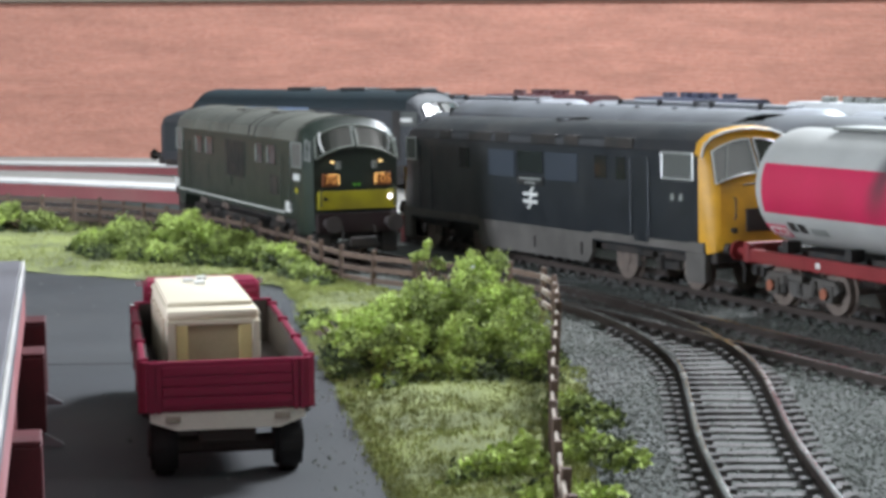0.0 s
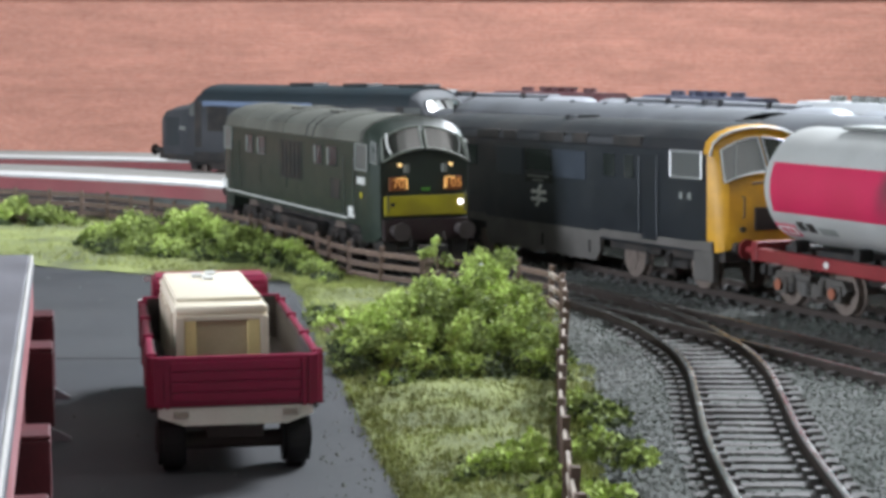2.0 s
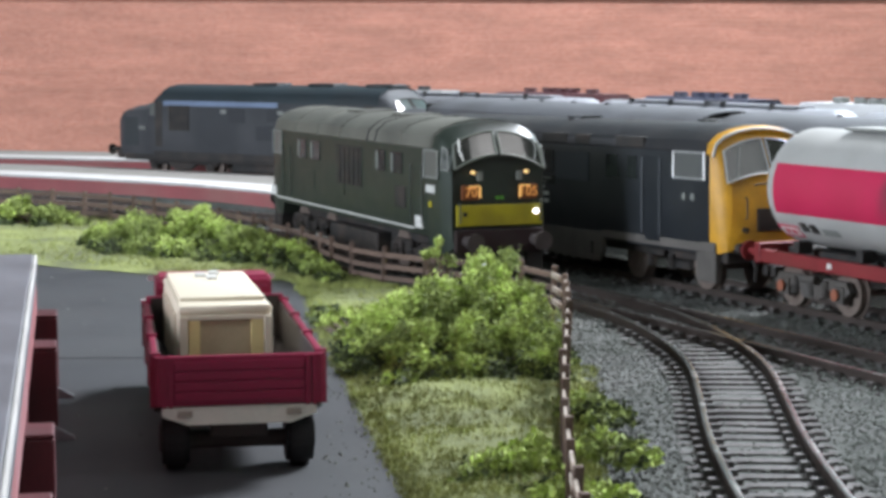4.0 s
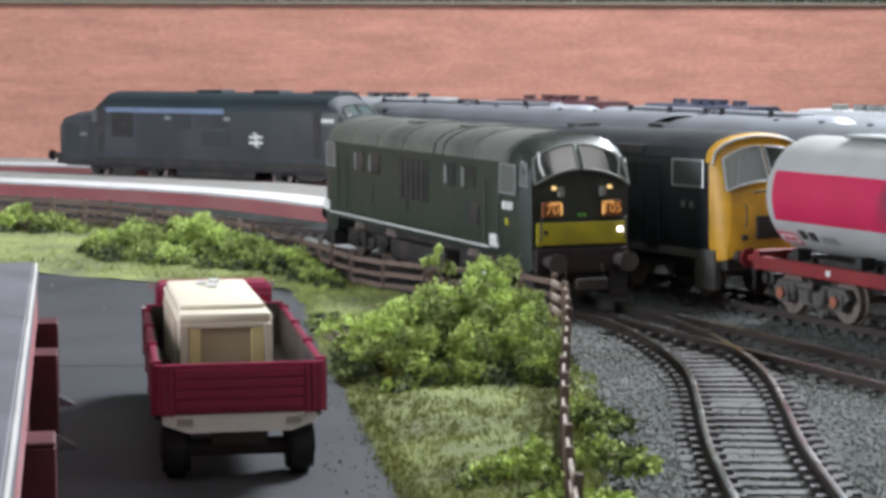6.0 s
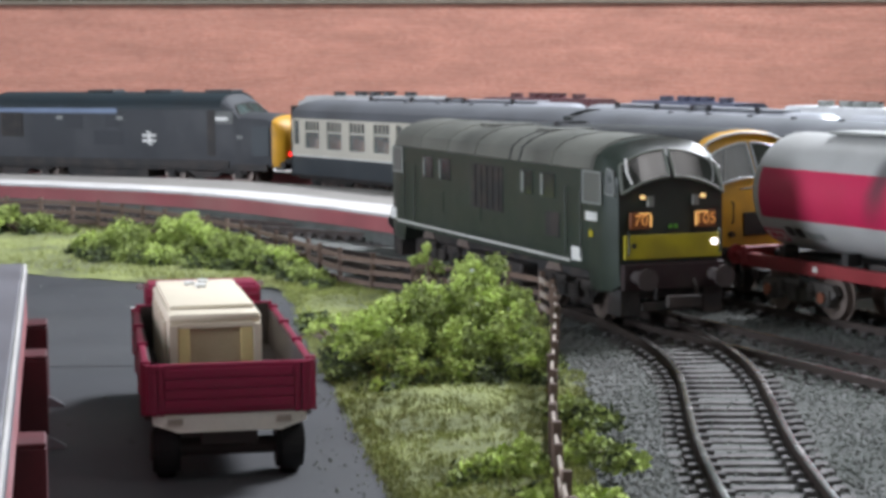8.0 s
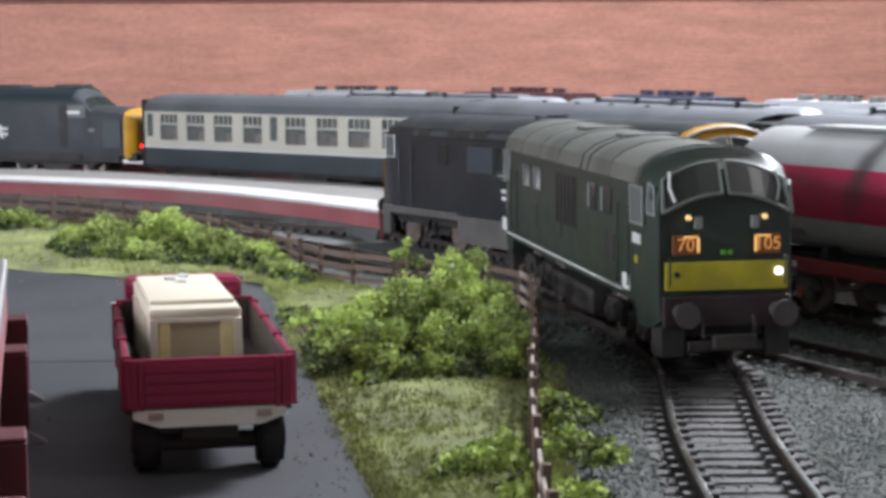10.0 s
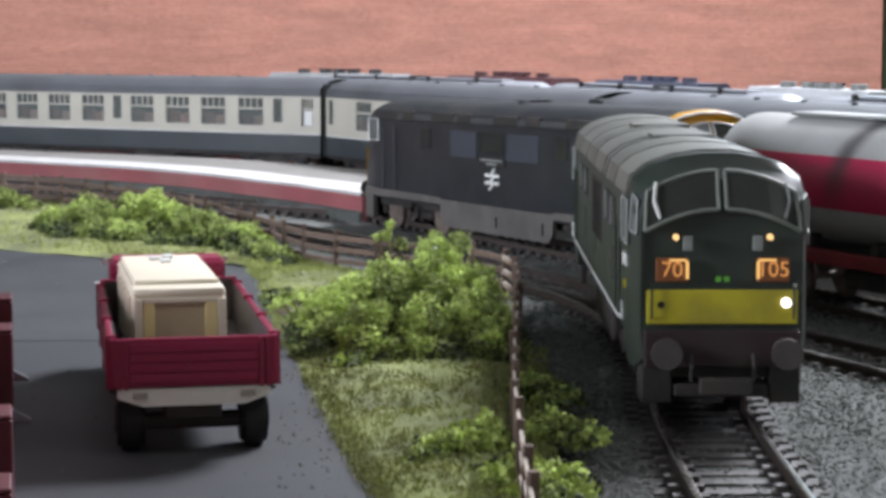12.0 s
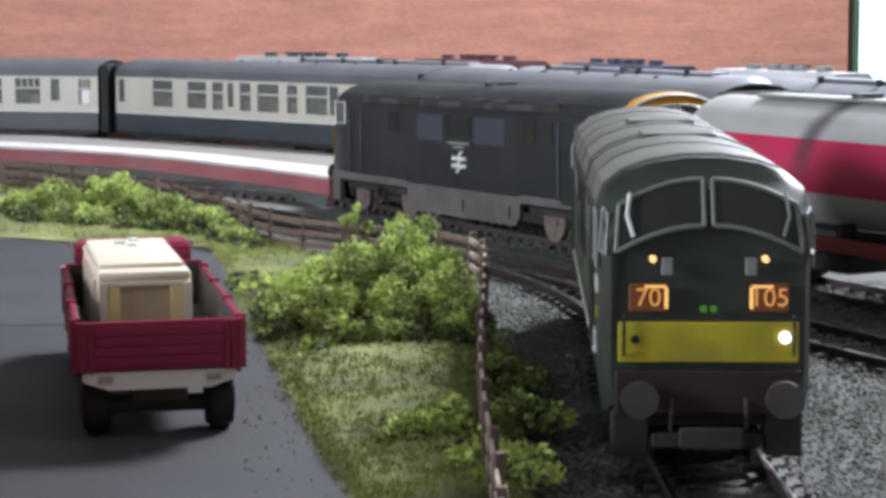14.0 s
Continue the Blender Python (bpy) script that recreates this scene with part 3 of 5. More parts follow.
def build_bushes():
    big = build_bush("dense lime green foam bush beside the wooden fence", [(8, 483, 28.0, 9.5, 18), (15, 476, 20.5, 8, 22), (-3, 481, 20.5, 11, 22), (-13, 487, 14.5, 11, 24), (2, 462, 13.5, 17, 15), (-10, 468, 9.5, 13, 16), (20, 463, 10.5, 5, 16)], (-28, 27, 440, 520), 330, 95000, 0.55, 21, (0.45, 0.45, 0.35), (1.4, 3.6))
    foliage("pale_fleck", [(8, 482, 17, 9), (-3, 478, 11, 8), (-12, 480, 8, 6), (12, 470, 9, 8)], 46, 0.55, WHITE, big, 23)
    build_bush("thin pale green sapling growing by the fence", [(-3.5, 540, 27, 2.2, 2.5), (-6, 540, 22, 3, 2), (-1, 541, 24, 2, 2)], (-9, 3, 536, 544), 22, 900, 0.6, 31, (0.5, 0.5, 0.1), (0.7, 1.5))
    build_bush("dark olive hedge bush behind the yard", [(-118, 746, 15, 12, 14), (-108, 736, 17.5, 9, 12), (-128, 756, 11, 9, 12), (-112, 726, 8, 12, 10)], (-142, -96, 714, 772), 110, 34000, 0.65, 41, (0.55, 0.12, 0.5), (1.8, 4.2))
    build_bush("bright lime green bush behind the yard", [(-95, 732, 19, 8, 9), (-88, 724, 14, 7, 8)], (-106, -78, 712, 744), 44, 17000, 0.65, 51, (0.15, 1.0, 0.05))
    build_bush("olive green hedge bush along the fence", [(-94, 712, 9, 10, 8), (-82, 714, 15, 10, 11), (-72, 704, 14, 9, 10), (-63, 694, 12, 8, 10), (-54, 678, 10, 7, 10), (-74, 694, 7, 12, 9)], (-106, -46, 664, 730), 150, 46000, 0.65, 61, (0.6, 0.25, 0.45), (1.8, 4.0))
    build_bush("dark low hedge bush beside the fence", [(-48, 662, 8.5, 6, 10), (-43, 648, 7.5, 6, 9), (-38, 634, 5.5, 5, 8)], (-56, -32, 624, 674), 56, 12000, 0.65, 65, (0.35, 0.12, 0.7), (1.2, 2.6))
    build_bush("small round green bush by the far fence", [(-178, 845, 13.5, 11, 11), (-163, 838, 12.5, 9, 10)], (-194, -150, 826, 862), 54, 16000, 0.7, 71)
    build_bush("low leafy bush at the fence foot", [(26, 403, 6, 5, 8), (30, 398, 4.5, 4, 7)], (20, 36, 390, 416), 26, 2600, 0.8, 81, (0.5, 0.5, 0.2))
    build_bush("low leafy bush at the fence foot", [(27, 366, 5.5, 4.5, 7), (31, 360, 4, 3.5, 6)], (21, 36, 354, 378), 22, 2200, 0.8, 91, (0.5, 0.5, 0.2))
    build_bush("tall grass clump beside the fence", [(12, 350, 7, 5, 9), (7, 344, 6, 5, 9)], (0, 18, 332, 366), 34, 3800, 0.8, 95, (0.45, 0.6, 0.15))
    build_bush("bright moss tuft at the fence foot", [(17, 322, 6, 6, 9), (25, 318, 5, 6, 9)], (8, 34, 306, 334), 34, 3600, 0.8, 97, (0.3, 0.9, 0.1))
    build_bush("low green weeds growing along the verge", [(-24, 516, 6, 5, 8), (-32, 540, 5, 5, 8), (-36, 560, 4.5, 4, 8), (-12, 440, 4, 5, 7)], (-42, -6, 430, 570), 40, 3400, 0.8, 99, (0.5, 0.5, 0.2))


def build_fence():
    ob = thing("wooden_fence", "brown weathered wooden post and rail fence", "fence")
    posts = resample(FENCE_LINE, 19.5)
    bm = bmesh.new()
    box(bm, -0.75, 0.75, -0.75, 0.75, -3, 13, 0.15)
    first = part("post", bm, FENCE, ob)
    first.location = (posts[0].x * MM, posts[0].y * MM, 0)
    for k, p in enumerate(posts[1:]):
        o = new("post", first.data)
        o.parent = ob
        o.location = (p.x * MM, p.y * MM, random.uniform(-0.3, 0.3) * MM)
        o.rotation_euler = (random.uniform(-0.05, 0.05), random.uniform(-0.05, 0.05), random.uniform(-0.3, 0.3))
    for a, b in zip(posts, posts[1:]):
        for z in (3.2, 6.8, 10.6):
            bm = bmesh.new()
            d = b - a
            box(bm, -0.4, d.length + 0.4, -0.3, 0.3, -0.75, 0.75)
            o = part("rail", bm, FENCE_WORN if a.y < 560 else FENCE, ob)
            o.matrix_basis = pose(a.x * MM, a.y * MM, (z + random.uniform(-0.3, 0.3)) * MM, 0, 0, math.degrees(math.atan2(d.y, d.x)))


def build_track(name, line, label, y_near, step=7.4):
    ob = thing(name, label, "railway track", kind="structure")
    for side in (9.15, -9.15):
        rail = offset_line(line, side)
        part("rail", sweep(bmesh.new(), rail, RAIL_PROFILE), RAIL, ob)
        part("rail_head", sweep(bmesh.new(), rail, [(-0.62, -0.06), (-0.52, 0.0), (-0.25, 0.04), (0.25, 0.04), (0.52, 0.0), (0.62, -0.06)]), RAIL_TOP, ob, "worn shiny rail head")
    ties = resample(line, step)
    bm = bmesh.new()
    box(bm, -1.6, 1.6, -15, 15, -5.4, -2.9, 0.12)
    for y in (-11.2, -7.1, 7.1, 11.2):
        box(bm, -1.1, 1.1, y - 1.0, y + 1.0, -2.95, -1.7)
    first = part("sleeper", bm, SLEEPER, ob)
    used = False
    for i, p in enumerate(ties):
        if not (190 < p.y < y_near and abs(p.x) < 330):
            continue
        q = ties[min(i + 1, len(ties) - 1)] - ties[max(i - 1, 0)]
        m = pose(p.x * MM, p.y * MM, random.uniform(-0.15, 0.1) * MM, 0, 0, math.degrees(math.atan2(q.y, q.x)) + random.uniform(-1.2, 1.2))
        o = new("sleeper", first.data) if used else first
        o.parent = ob
        o.matrix_basis = m
        used = True
    return ob


def build_tracks():
    build_track("track", MAIN, "weathered running line with brown sleepers", 900)
    build_track("track", BRANCH, "curved branch track with worn shiny rails", 560)
    build_track("track", SIDING, "rusty siding track under the parked train", 1000)
    build_track("track", BACK, "running line behind the station platform", 700).location.z = 0.6 * MM
    build_track("track", FAR, "siding behind the station platform", 700)
    build_track("track", FARTHER, "rear siding below the brick wall", 700)
    # loose stones
    rng = random.Random(9)
    verts, faces = [], []
    lines = [resample(l, 6) for l in (MAIN, BRANCH, SIDING)]
    n_st = 0
    while n_st < 36000:
        if rng.random() < 0.75:
            x, y = rng.uniform(22, 150), 240 + 330 * rng.random() ** 1.5
        else:
            x, y = rng.uniform(-80, 120), rng.uniform(500, 760)
        if x < fence_x(y) + 1 and y < 640:
            continue
        if x < fence_x(y) and y >= 640:
            continue
        n_st += 1
        s = rng.uniform(0.25, 0.68)
        near = min((p - Vector((x, y))).length for p in lines[1][::3]) if y < 560 else 20
        if near < 15 and rng.random() < 0.75:
            continue
        z = -3.2 + rng.uniform(-0.2, 0.45) + (0.7 if near > 16 else 0.0)
        n = len(verts)
        for d in ((1, 0, 0), (0, 1, 0), (-1, 0, 0), (0, -1, 0), (0.2, 0.1, 0.6), (0, 0, -0.8)):
            verts.append(tuple(c + dd * s * rng.uniform(0.6, 1.2) for c, dd in zip((x, y, z), d)))
        for a in range(4):
            faces.append((n + a, n + (a + 1) % 4, n + 4))
            faces.append((n + (a + 1) % 4, n + a, n + 5))
    tagged(mesh_part("ballast_chips", verts, faces, STONE), "loose grey stone chips around the tracks", "stones", kind="stuff")


PLAT_FRONT = [(-420, 1150), (-300, 1100), (-230, 1060), (-181, 1026), (-133, 986), (-95, 944), (-69.5, 905.5), (-44, 868), (-25, 834), (-17, 820)]


def build_platform(name, front, width, z, label, plain):
    ob = thing(name, label, "platform", kind="structure")
    line = smooth_line(front, 6)
    part("face", sweep(bmesh.new(), line, [(0, -6), (0, z - 1.2), (2, z - 1.2), (2, -6)]), PLAT_BRICK, ob, "dull red brick platform face")
    part("footing", sweep(bmesh.new(), line, [(-2.2, -6), (-1.2, 0.6), (0.0, 1.4), (0.0, -6)]), BALLAST, ob, "dark stone footing of the platform")
    part("edge_slab", sweep(bmesh.new(), line, [(-0.8, z - 1.2), (-0.8, z), (width * 0.34, z), (width * 0.34, z - 1.2)]), PLAT_WHITE, ob, "white painted platform edge")
    part("surface", sweep(bmesh.new(), line, [(width * 0.34, z - 4), (width * 0.34, z - 0.1), (width, z - 0.1), (width, z - 4)]), plain, ob, "grey platform surface")
    part("back_face", sweep(bmesh.new(), line, [(width - 2, -6), (width - 2, z - 4), (width, z - 4), (width, -6)]), PLAT_BRICK, ob)
    return ob


def build_station():
    build_platform("platform", PLAT_FRONT, 72, 9, "curved station platform with a broad white edge", PLAT_TOP)
    second = [(p.x, p.y) for p in offset_line(BACK, -32) if p.y > 1090 and p.x > -700][::-6]
    build_platform("platform", second, 70, 9, "second station platform with a white edge", PLAT_TOP)


def build_backdrop():
    a, b = Vector((-900, 1325)), Vector((408, 1725))
    d = b - a
    turn = math.degrees(math.atan2(d.y, d.x))
    m = pose(a.x * MM, a.y * MM, 0, 0, 0, turn)
    w = part("wall_back", box(bmesh.new(), 0, d.length, 0, 20, -20, 112), WALL_BRICK)
    w.matrix_world = m
    tagged(w, "long faded orange-red brick retaining wall", "wall", kind="structure")
    c = part("coping", box(bmesh.new(), -2, d.length + 2, -3, 22, 112, 115, 0.6), mat("coping_stone", (0.16, 0.13, 0.10), 0.8, scale=60), w)
    rng = random.Random(3)
    verts, faces = [], []
    for _ in range(14000):
        x, y, z = rng.uniform(0, d.length), rng.uniform(-2, 24), 114 + abs(rng.gauss(0, 7))
        s = rng.uniform(1, 2.4)
        u = Vector((rng.gauss(0, 1), rng.gauss(0, 1), rng.gauss(0, 1))).normalized() * s
        v = u.orthogonal() * 0.7
        n = len(verts)
        p = Vector((x, y, z))
        verts.extend([tuple(p - u), tuple(p + v), tuple(p + u), tuple(p - v)])
        faces.append((n, n + 1, n + 2, n + 3))
    h = mesh_part("hedge", verts, faces, HEDGE)
    h.matrix_world = m
    tagged(h, "dark brambles along the top of the wall", "hedge", kind="stuff")
    p = part("corner_post", box(bmesh.new(), d.length + 3, d.length + 9, -4, 22, -20, 170, 0.8), POST_GREEN)
    p.matrix_world = m
    tagged(p, "dark green post at the end of the wall", "post")
    # Glowing and extra tall, so that it lights the layout and the rails mirror it.
    s = part("backdrop", box(bmesh.new(), d.length + 12, d.length + 900, 60, 66, -30, 1300), SKY_BOARD_GLOW)
    s.matrix_world = m
    tagged(s, "pale cyan sky backboard with added glow beyond the wall", "backdrop", kind="structure")


def build_dock():
    """The low brick loading dock along the yard, with piers."""
    a, b = Vector((-44.5, 195)), Vector((-91, 441))
    d = b - a
    m = pose(a.x * MM, a.y * MM, 0, 0, 0, math.degrees(math.atan2(d.y, d.x)))
    ob = thing("loading_dock", "dark red brick loading dock with piers and grey coping", "dock", m)
    L = d.length
    part("wall", box(bmesh.new(), 0, L - 1, 1.5, 60, 0, 27.5, 0.4), DOCK_RED, ob)
    part("wall_band", box(bmesh.new(), 0, L - 0.6, 0.4, 1.6, 17.6, 27.2, 0.2), DOCK_PINK, ob, "paler pinkish upper band")
    bm = bmesh.new()
    loft(bm, [[(x, 0.0, 27.0), (x, 0.0, 28.6), (x, 1.2, 30), (x, 62, 30), (x, 62, 27)] for x in (-2, L)])
    part("coping", bm, DOCK_CAP, ob, "smooth grey coping chamfered at the edge")
    # Edge highlight painted as a thin white strip on the coping.
    part("coping_highlight", strip(bmesh.new(), [(-2, 0.5, 29.5), (L * 0.5, 0.55, 29.5), (L + 0.2, 0.5, 29.5)], 0.4, n=8), PLAT_WHITE, ob, "white highlight along the edge of the coping")
    for x in (12, 58, 108, 198, 245):
        bm = bmesh.new()
        box(bm, x - 5.0, x + 5.0, -4.0, 1.6, 0, 17.0, 0.3)
        box(bm, x - 5.0, x + 5.0, -4.0, 1.6, 17.0, 17.8, 0.35)
        part("pier", bm, DOCK_PIER_SHADE, ob)
    for x, y in ((192, -6.0), (239, -6.0)):
        bm = bmesh.new()
        loft(bm, [[(x - 0.8, y + 2.6, 0.0), (x + 0.8, y + 2.6, 0.0), (x + 0.5, y + 2.6, 2.6), (x - 0.5, y + 2.6, 2.6)], [(x - 1.2, y - 1.2, 0.0), (x + 1.2, y - 1.2, 0.0), (x + 1, y - 1.0, 0.5), (x - 1, y - 1.0, 0.5)]])
        part("mortar_lump", bm, DOCK_CAP, ob, "grey lump at a pier's foot")


def build_truck():
    m = pose(-37.9 * MM, 351 * MM, 0, 0, 0, 90 + 9.6)
    ob = thing("lorry", "dark red dropside model lorry seen from behind", "lorry", m)
    L, W = 79, 14.5
    # x forward, y left
    part("bed_floor", box(bmesh.new(), 0.5, L, -W + 0.5, W - 0.5, 11.5, 13.2), TRUCK_BED, ob)
    bm = bmesh.new()
    box(bm, -0.6, 0.6, -W, W, 12.6, 21.4, 0.25)
    gate = part("tailgate", bm, TRUCK_RED, ob)
    for z in (14.3, 16.1, 17.9, 19.7):
        part("plank", box(bmesh.new(), -0.95, -0.5, -W + 3.2, W - 3.2, z - 0.75, z + 0.75, 0.12), TRUCK_RED, gate)
    for y in (-W + 1.4, -W + 2.6, W - 1.4, W - 2.6):
        part("hinge", box(bmesh.new(), -1.0, -0.4, y - 0.35, y + 0.35, 12.4, 21.2), TRUCK_RED, gate)
    for s in (-1, 1):
        bm = bmesh.new()
        box(bm, 0.6, L, s * W - 0.6, s * W + 0.6, 12.6, 21.4, 0.25)
        for x in (2, 26, 52, L - 2):
            box(bm, x - 0.6, x + 0.6, s * W - 0.95, s * W + 0.95, 12.2, 21.8)
        for z in (15, 17.4, 19.6):
            box(bm, 3, L - 3, s * (W + 0.7) - 0.15, s * (W + 0.7) + 0.15, z - 0.7, z + 0.7)
        part("side_board", bm, TRUCK_RED, ob)
    part("headboard", box(bmesh.new(), L - 0.6, L + 0.6, -W, W, 12.6, 22.4, 0.25), TRUCK_RED, ob)
    bm = bmesh.new()
    loft(bm, [[(x, -W + 1, 12.4), (x, W - 1, 12.4), (x, W - 1, 10.8), (x, 9, 9.2), (x, -9, 9.2), (x, -W + 1, 10.8)] for x in (-0.2, 1.6)])
    part("rear_bar", bm, TRUCK_GREY, ob, "pale grey rear cross bar")
    for y in (-9.5, 9.5):
        part("rear_lamp", box(bmesh.new(), -0.6, -0.2, y - 1.3, y + 1.3, 10.6, 11.8, 0.1), mat("lamp_lens", (0.36, 0.31, 0.26), 0.4), ob, "small dull grey tail lamp")
    part("chassis", box(bmesh.new(), 2, L + 26, -5, 5, 6.5, 11.6, 0.3), TRUCK_BED, ob)
    part("rear_axle", cyl(bmesh.new(), (8.5, -11, 5), (8.5, 11, 5), 1.6), TRUCK_BED, ob)
    for x in (8.5, L + 12):
        for s in (-1, 1):
            bm = bmesh.new()
            cyl(bm, (x, s * 8.6, 5.6), (x, s * 13.4, 5.6), 5.6, n=24)
            es = [e for e in bm.edges if len(e.link_faces) == 2 and e.calc_face_angle(0) > 1]
            bmesh.ops.bevel(bm, geom=es, offset=0.8, segments=2, affect="EDGES")
            w = part("wheel", bm, TYRE, ob)
            part("hub", cyl(bmesh.new(), (x, s * 13.3, 5.6), (x, s * 13.8, 5.6), 2.6, n=14), TRUCK_BED, w)
    for s in (-1, 1):
        part("mudguard", box(bmesh.new(), 3, 14.5, s * 12 - 2.8, s * 12 + 2.8, 11.2, 11.8, 0.2), TRUCK_BED, ob)
    # cab
    bm = bmesh.new()
    prof = [(L + 2, 8), (L + 2, 24.5), (L + 3.5, 26), (L + 15, 26), (L + 18, 24), (L + 20, 17), (L + 26, 15), (L + 27, 8)]
    loft(bm, [[(x, y, z) for x, z in prof] for y in (-12.3, 12.3)])
    bmesh.ops.bevel(bm, geom=list(bm.edges), offset=0.8, segments=2, affect="EDGES")
    part("cab", bm, TRUCK_RED, ob, smooth=True)
    part("rear_window", box(bmesh.new(), L + 1.85, L + 2.1, -6, 6, 20, 26, 0.1), GLASS_DARK, ob, "dark cab rear window")
    # Added silver discs imitate the white glint at the cab's edge.
    for s in (-1, 1):
        part("cab_glint_disc", cyl(bmesh.new(), (L + 14, s * 13.2, 24.6), (L + 14.5, s * 13.2, 24.6), 0.7, n=12), SILVER, ob, "small round silver disc in place of a glint")
    # Thin dark sheets cover the red boards' inner faces.
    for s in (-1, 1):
        part("side_inner_sheet", box(bmesh.new(), 1, L - 1, s * (W - 0.85) - 0.15, s * (W - 0.85) + 0.15, 13, 21.0), TRUCK_BED, ob, "dark sheet on the inside of the bed")
    part("head_inner_sheet", box(bmesh.new(), L - 1.0, L - 0.7, -W + 1, W - 1, 13, 22), TRUCK_BED, ob, "dark sheet on the inside of the bed")
    # load
    turned = m @ pose(0.030, 0, 0, 0, 0, 1.5) @ pose(-0.030, -0.0012, 0)
    c = thing("crate", "large cream timber crate with framed panelled end", "crate", turned)
    part("crate_body", box(bmesh.new(), 30.5, 80, -7.0, 10.6, 13.2, 24.8, 0.5), CRATE, c)
    part("lid", box(bmesh.new(), 29.9, 80.3, -7.1, 10.7, 24.4, 26.4, 0.9), CRATE, c, smooth=True)
    for x in (38, 46, 54, 62, 70):
        part("side_batten", box(bmesh.new(), x - 1.6, x + 1.6, 10.5, 11.2, 13.2, 24.2, 0.2), CRATE, c)
        part("side_batten", box(bmesh.new(), x - 1.6, x + 1.6, -7.6, -6.9, 13.2, 24.2, 0.2), CRATE, c)
    part("end_panel", box(bmesh.new(), 30.1, 30.6, -3.2, 6.8, 13.4, 23.8), CRATE_PANEL, c, "brown board end panel")
    for y0, y1 in ((-5.4, -3.0), (6.6, 8.8)):
        part("batten", box(bmesh.new(), 29.5, 30.6, y0, y1, 13.3, 23.7, 0.15), CRATE_FRAME, c, "yellow timber batten")
    for y0, y1 in ((-7.0, -5.5), (8.9, 10.5)):
        part("corner_post", box(bmesh.new(), 29.3, 30.6, y0, y1, 13.3, 24.3, 0.15), CRATE, c)
    part("top_rail", box(bmesh.new(), 29.4, 30.6, -5.5, 8.9, 23.6, 24.5, 0.15), CRATE, c)
    part("lid_step", box(bmesh.new(), 36, 79.6, -6.4, 10.0, 26.2, 27.3, 0.5), CRATE, c, smooth=True)
    # Bumps on the lid, coloured white to imitate glints.
    for x, y in ((71, 3.5), (74, 0.5), (66, 1.5)):
        part("lid_glint_block", box(bmesh.new(), x - 1.6, x + 1.6, y - 1.1, y + 1.1, 27.1, 28.0, 0.3), WHITE, c, "small bump on the lid painted white as a glint")


# ---------- rolling stock ----------
def shell(w, zb, zc, zr, n=9, tuck=0.6):
    """Half-width w, sill zb, cantrail zc, roof zr: the outline across a body, from its right sill over the roof to its left."""
    right = [(-w + tuck, zb), (-w, zb + 5), (-w, zc)]
    arc = []
    for k in range(1, n):
        a = math.pi * k / n
        arc.append((-w * math.cos(a), zc + (zr - zc) * math.sin(a) ** 0.8))
    return right + arc + [(w, zc), (w, zb + 5), (w - tuck, zb)]


def body(bm, stations):
    """stations: (x, half-width, sill, cantrail, roof, lean back above z, lean)."""
    secs = []
    for x, w, zb, zc, zr, z0, lean in stations:
        sgn = 1 if x > 0 else -1
        secs.append([(x - sgn * max(0, z - z0) * lean, y, z) for y, z in shell(w, zb, zc, zr)])
    return loft(bm, secs)


def roof_skin(bm, stations, lift=0.25):
    """A roof sheet that lies on the body above its cantrail."""
    secs = []
    for x, w, zb, zc, zr in stations:
        pts = [(y, z) for y, z in shell(w + lift, zb, zc, zr + lift) if z >= zc - 0.01]
        pts += [(y * 0.97, z - 0.5) for y, z in pts[::-1]]
        secs.append([(x, y, z) for y, z in pts])
    return loft(bm, secs)


def wheelset(parent, x, r, name="wheelset", z0=0.0):
    """An axle with two wheels, turning about its own middle."""
    ax = part(name, cyl(bmesh.new(), (0, -10, 0), (0, 10, 0), 1.0, n=10), WHEEL, parent)
    ax.location = (x * MM, 0, (r + z0) * MM)
    for s in (-1, 1):
        bm = bmesh.new()
        cyl(bm, (0, s * 8.3, 0), (0, s * 10.4, 0), r, n=28)
        cyl(bm, (0, s * 7.7, 0), (0, s * 8.3, 0), r + 0.8, n=28)
        cyl(bm, (0, s * 10.4, 0), (0, s * 10.7, 0), r * 0.35, n=12)
        for k in range(4):
            a = k * math.pi / 2
            box(bm, math.cos(a) * r * 0.55 - 0.6, math.cos(a) * r * 0.55 + 0.6, min(s * 10.35, s * 10.6), max(s * 10.35, s * 10.6), math.sin(a) * r * 0.55 - 0.6, math.sin(a) * r * 0.55 + 0.6)
        part("wheel", bm, WHEEL, ax)
    return ax


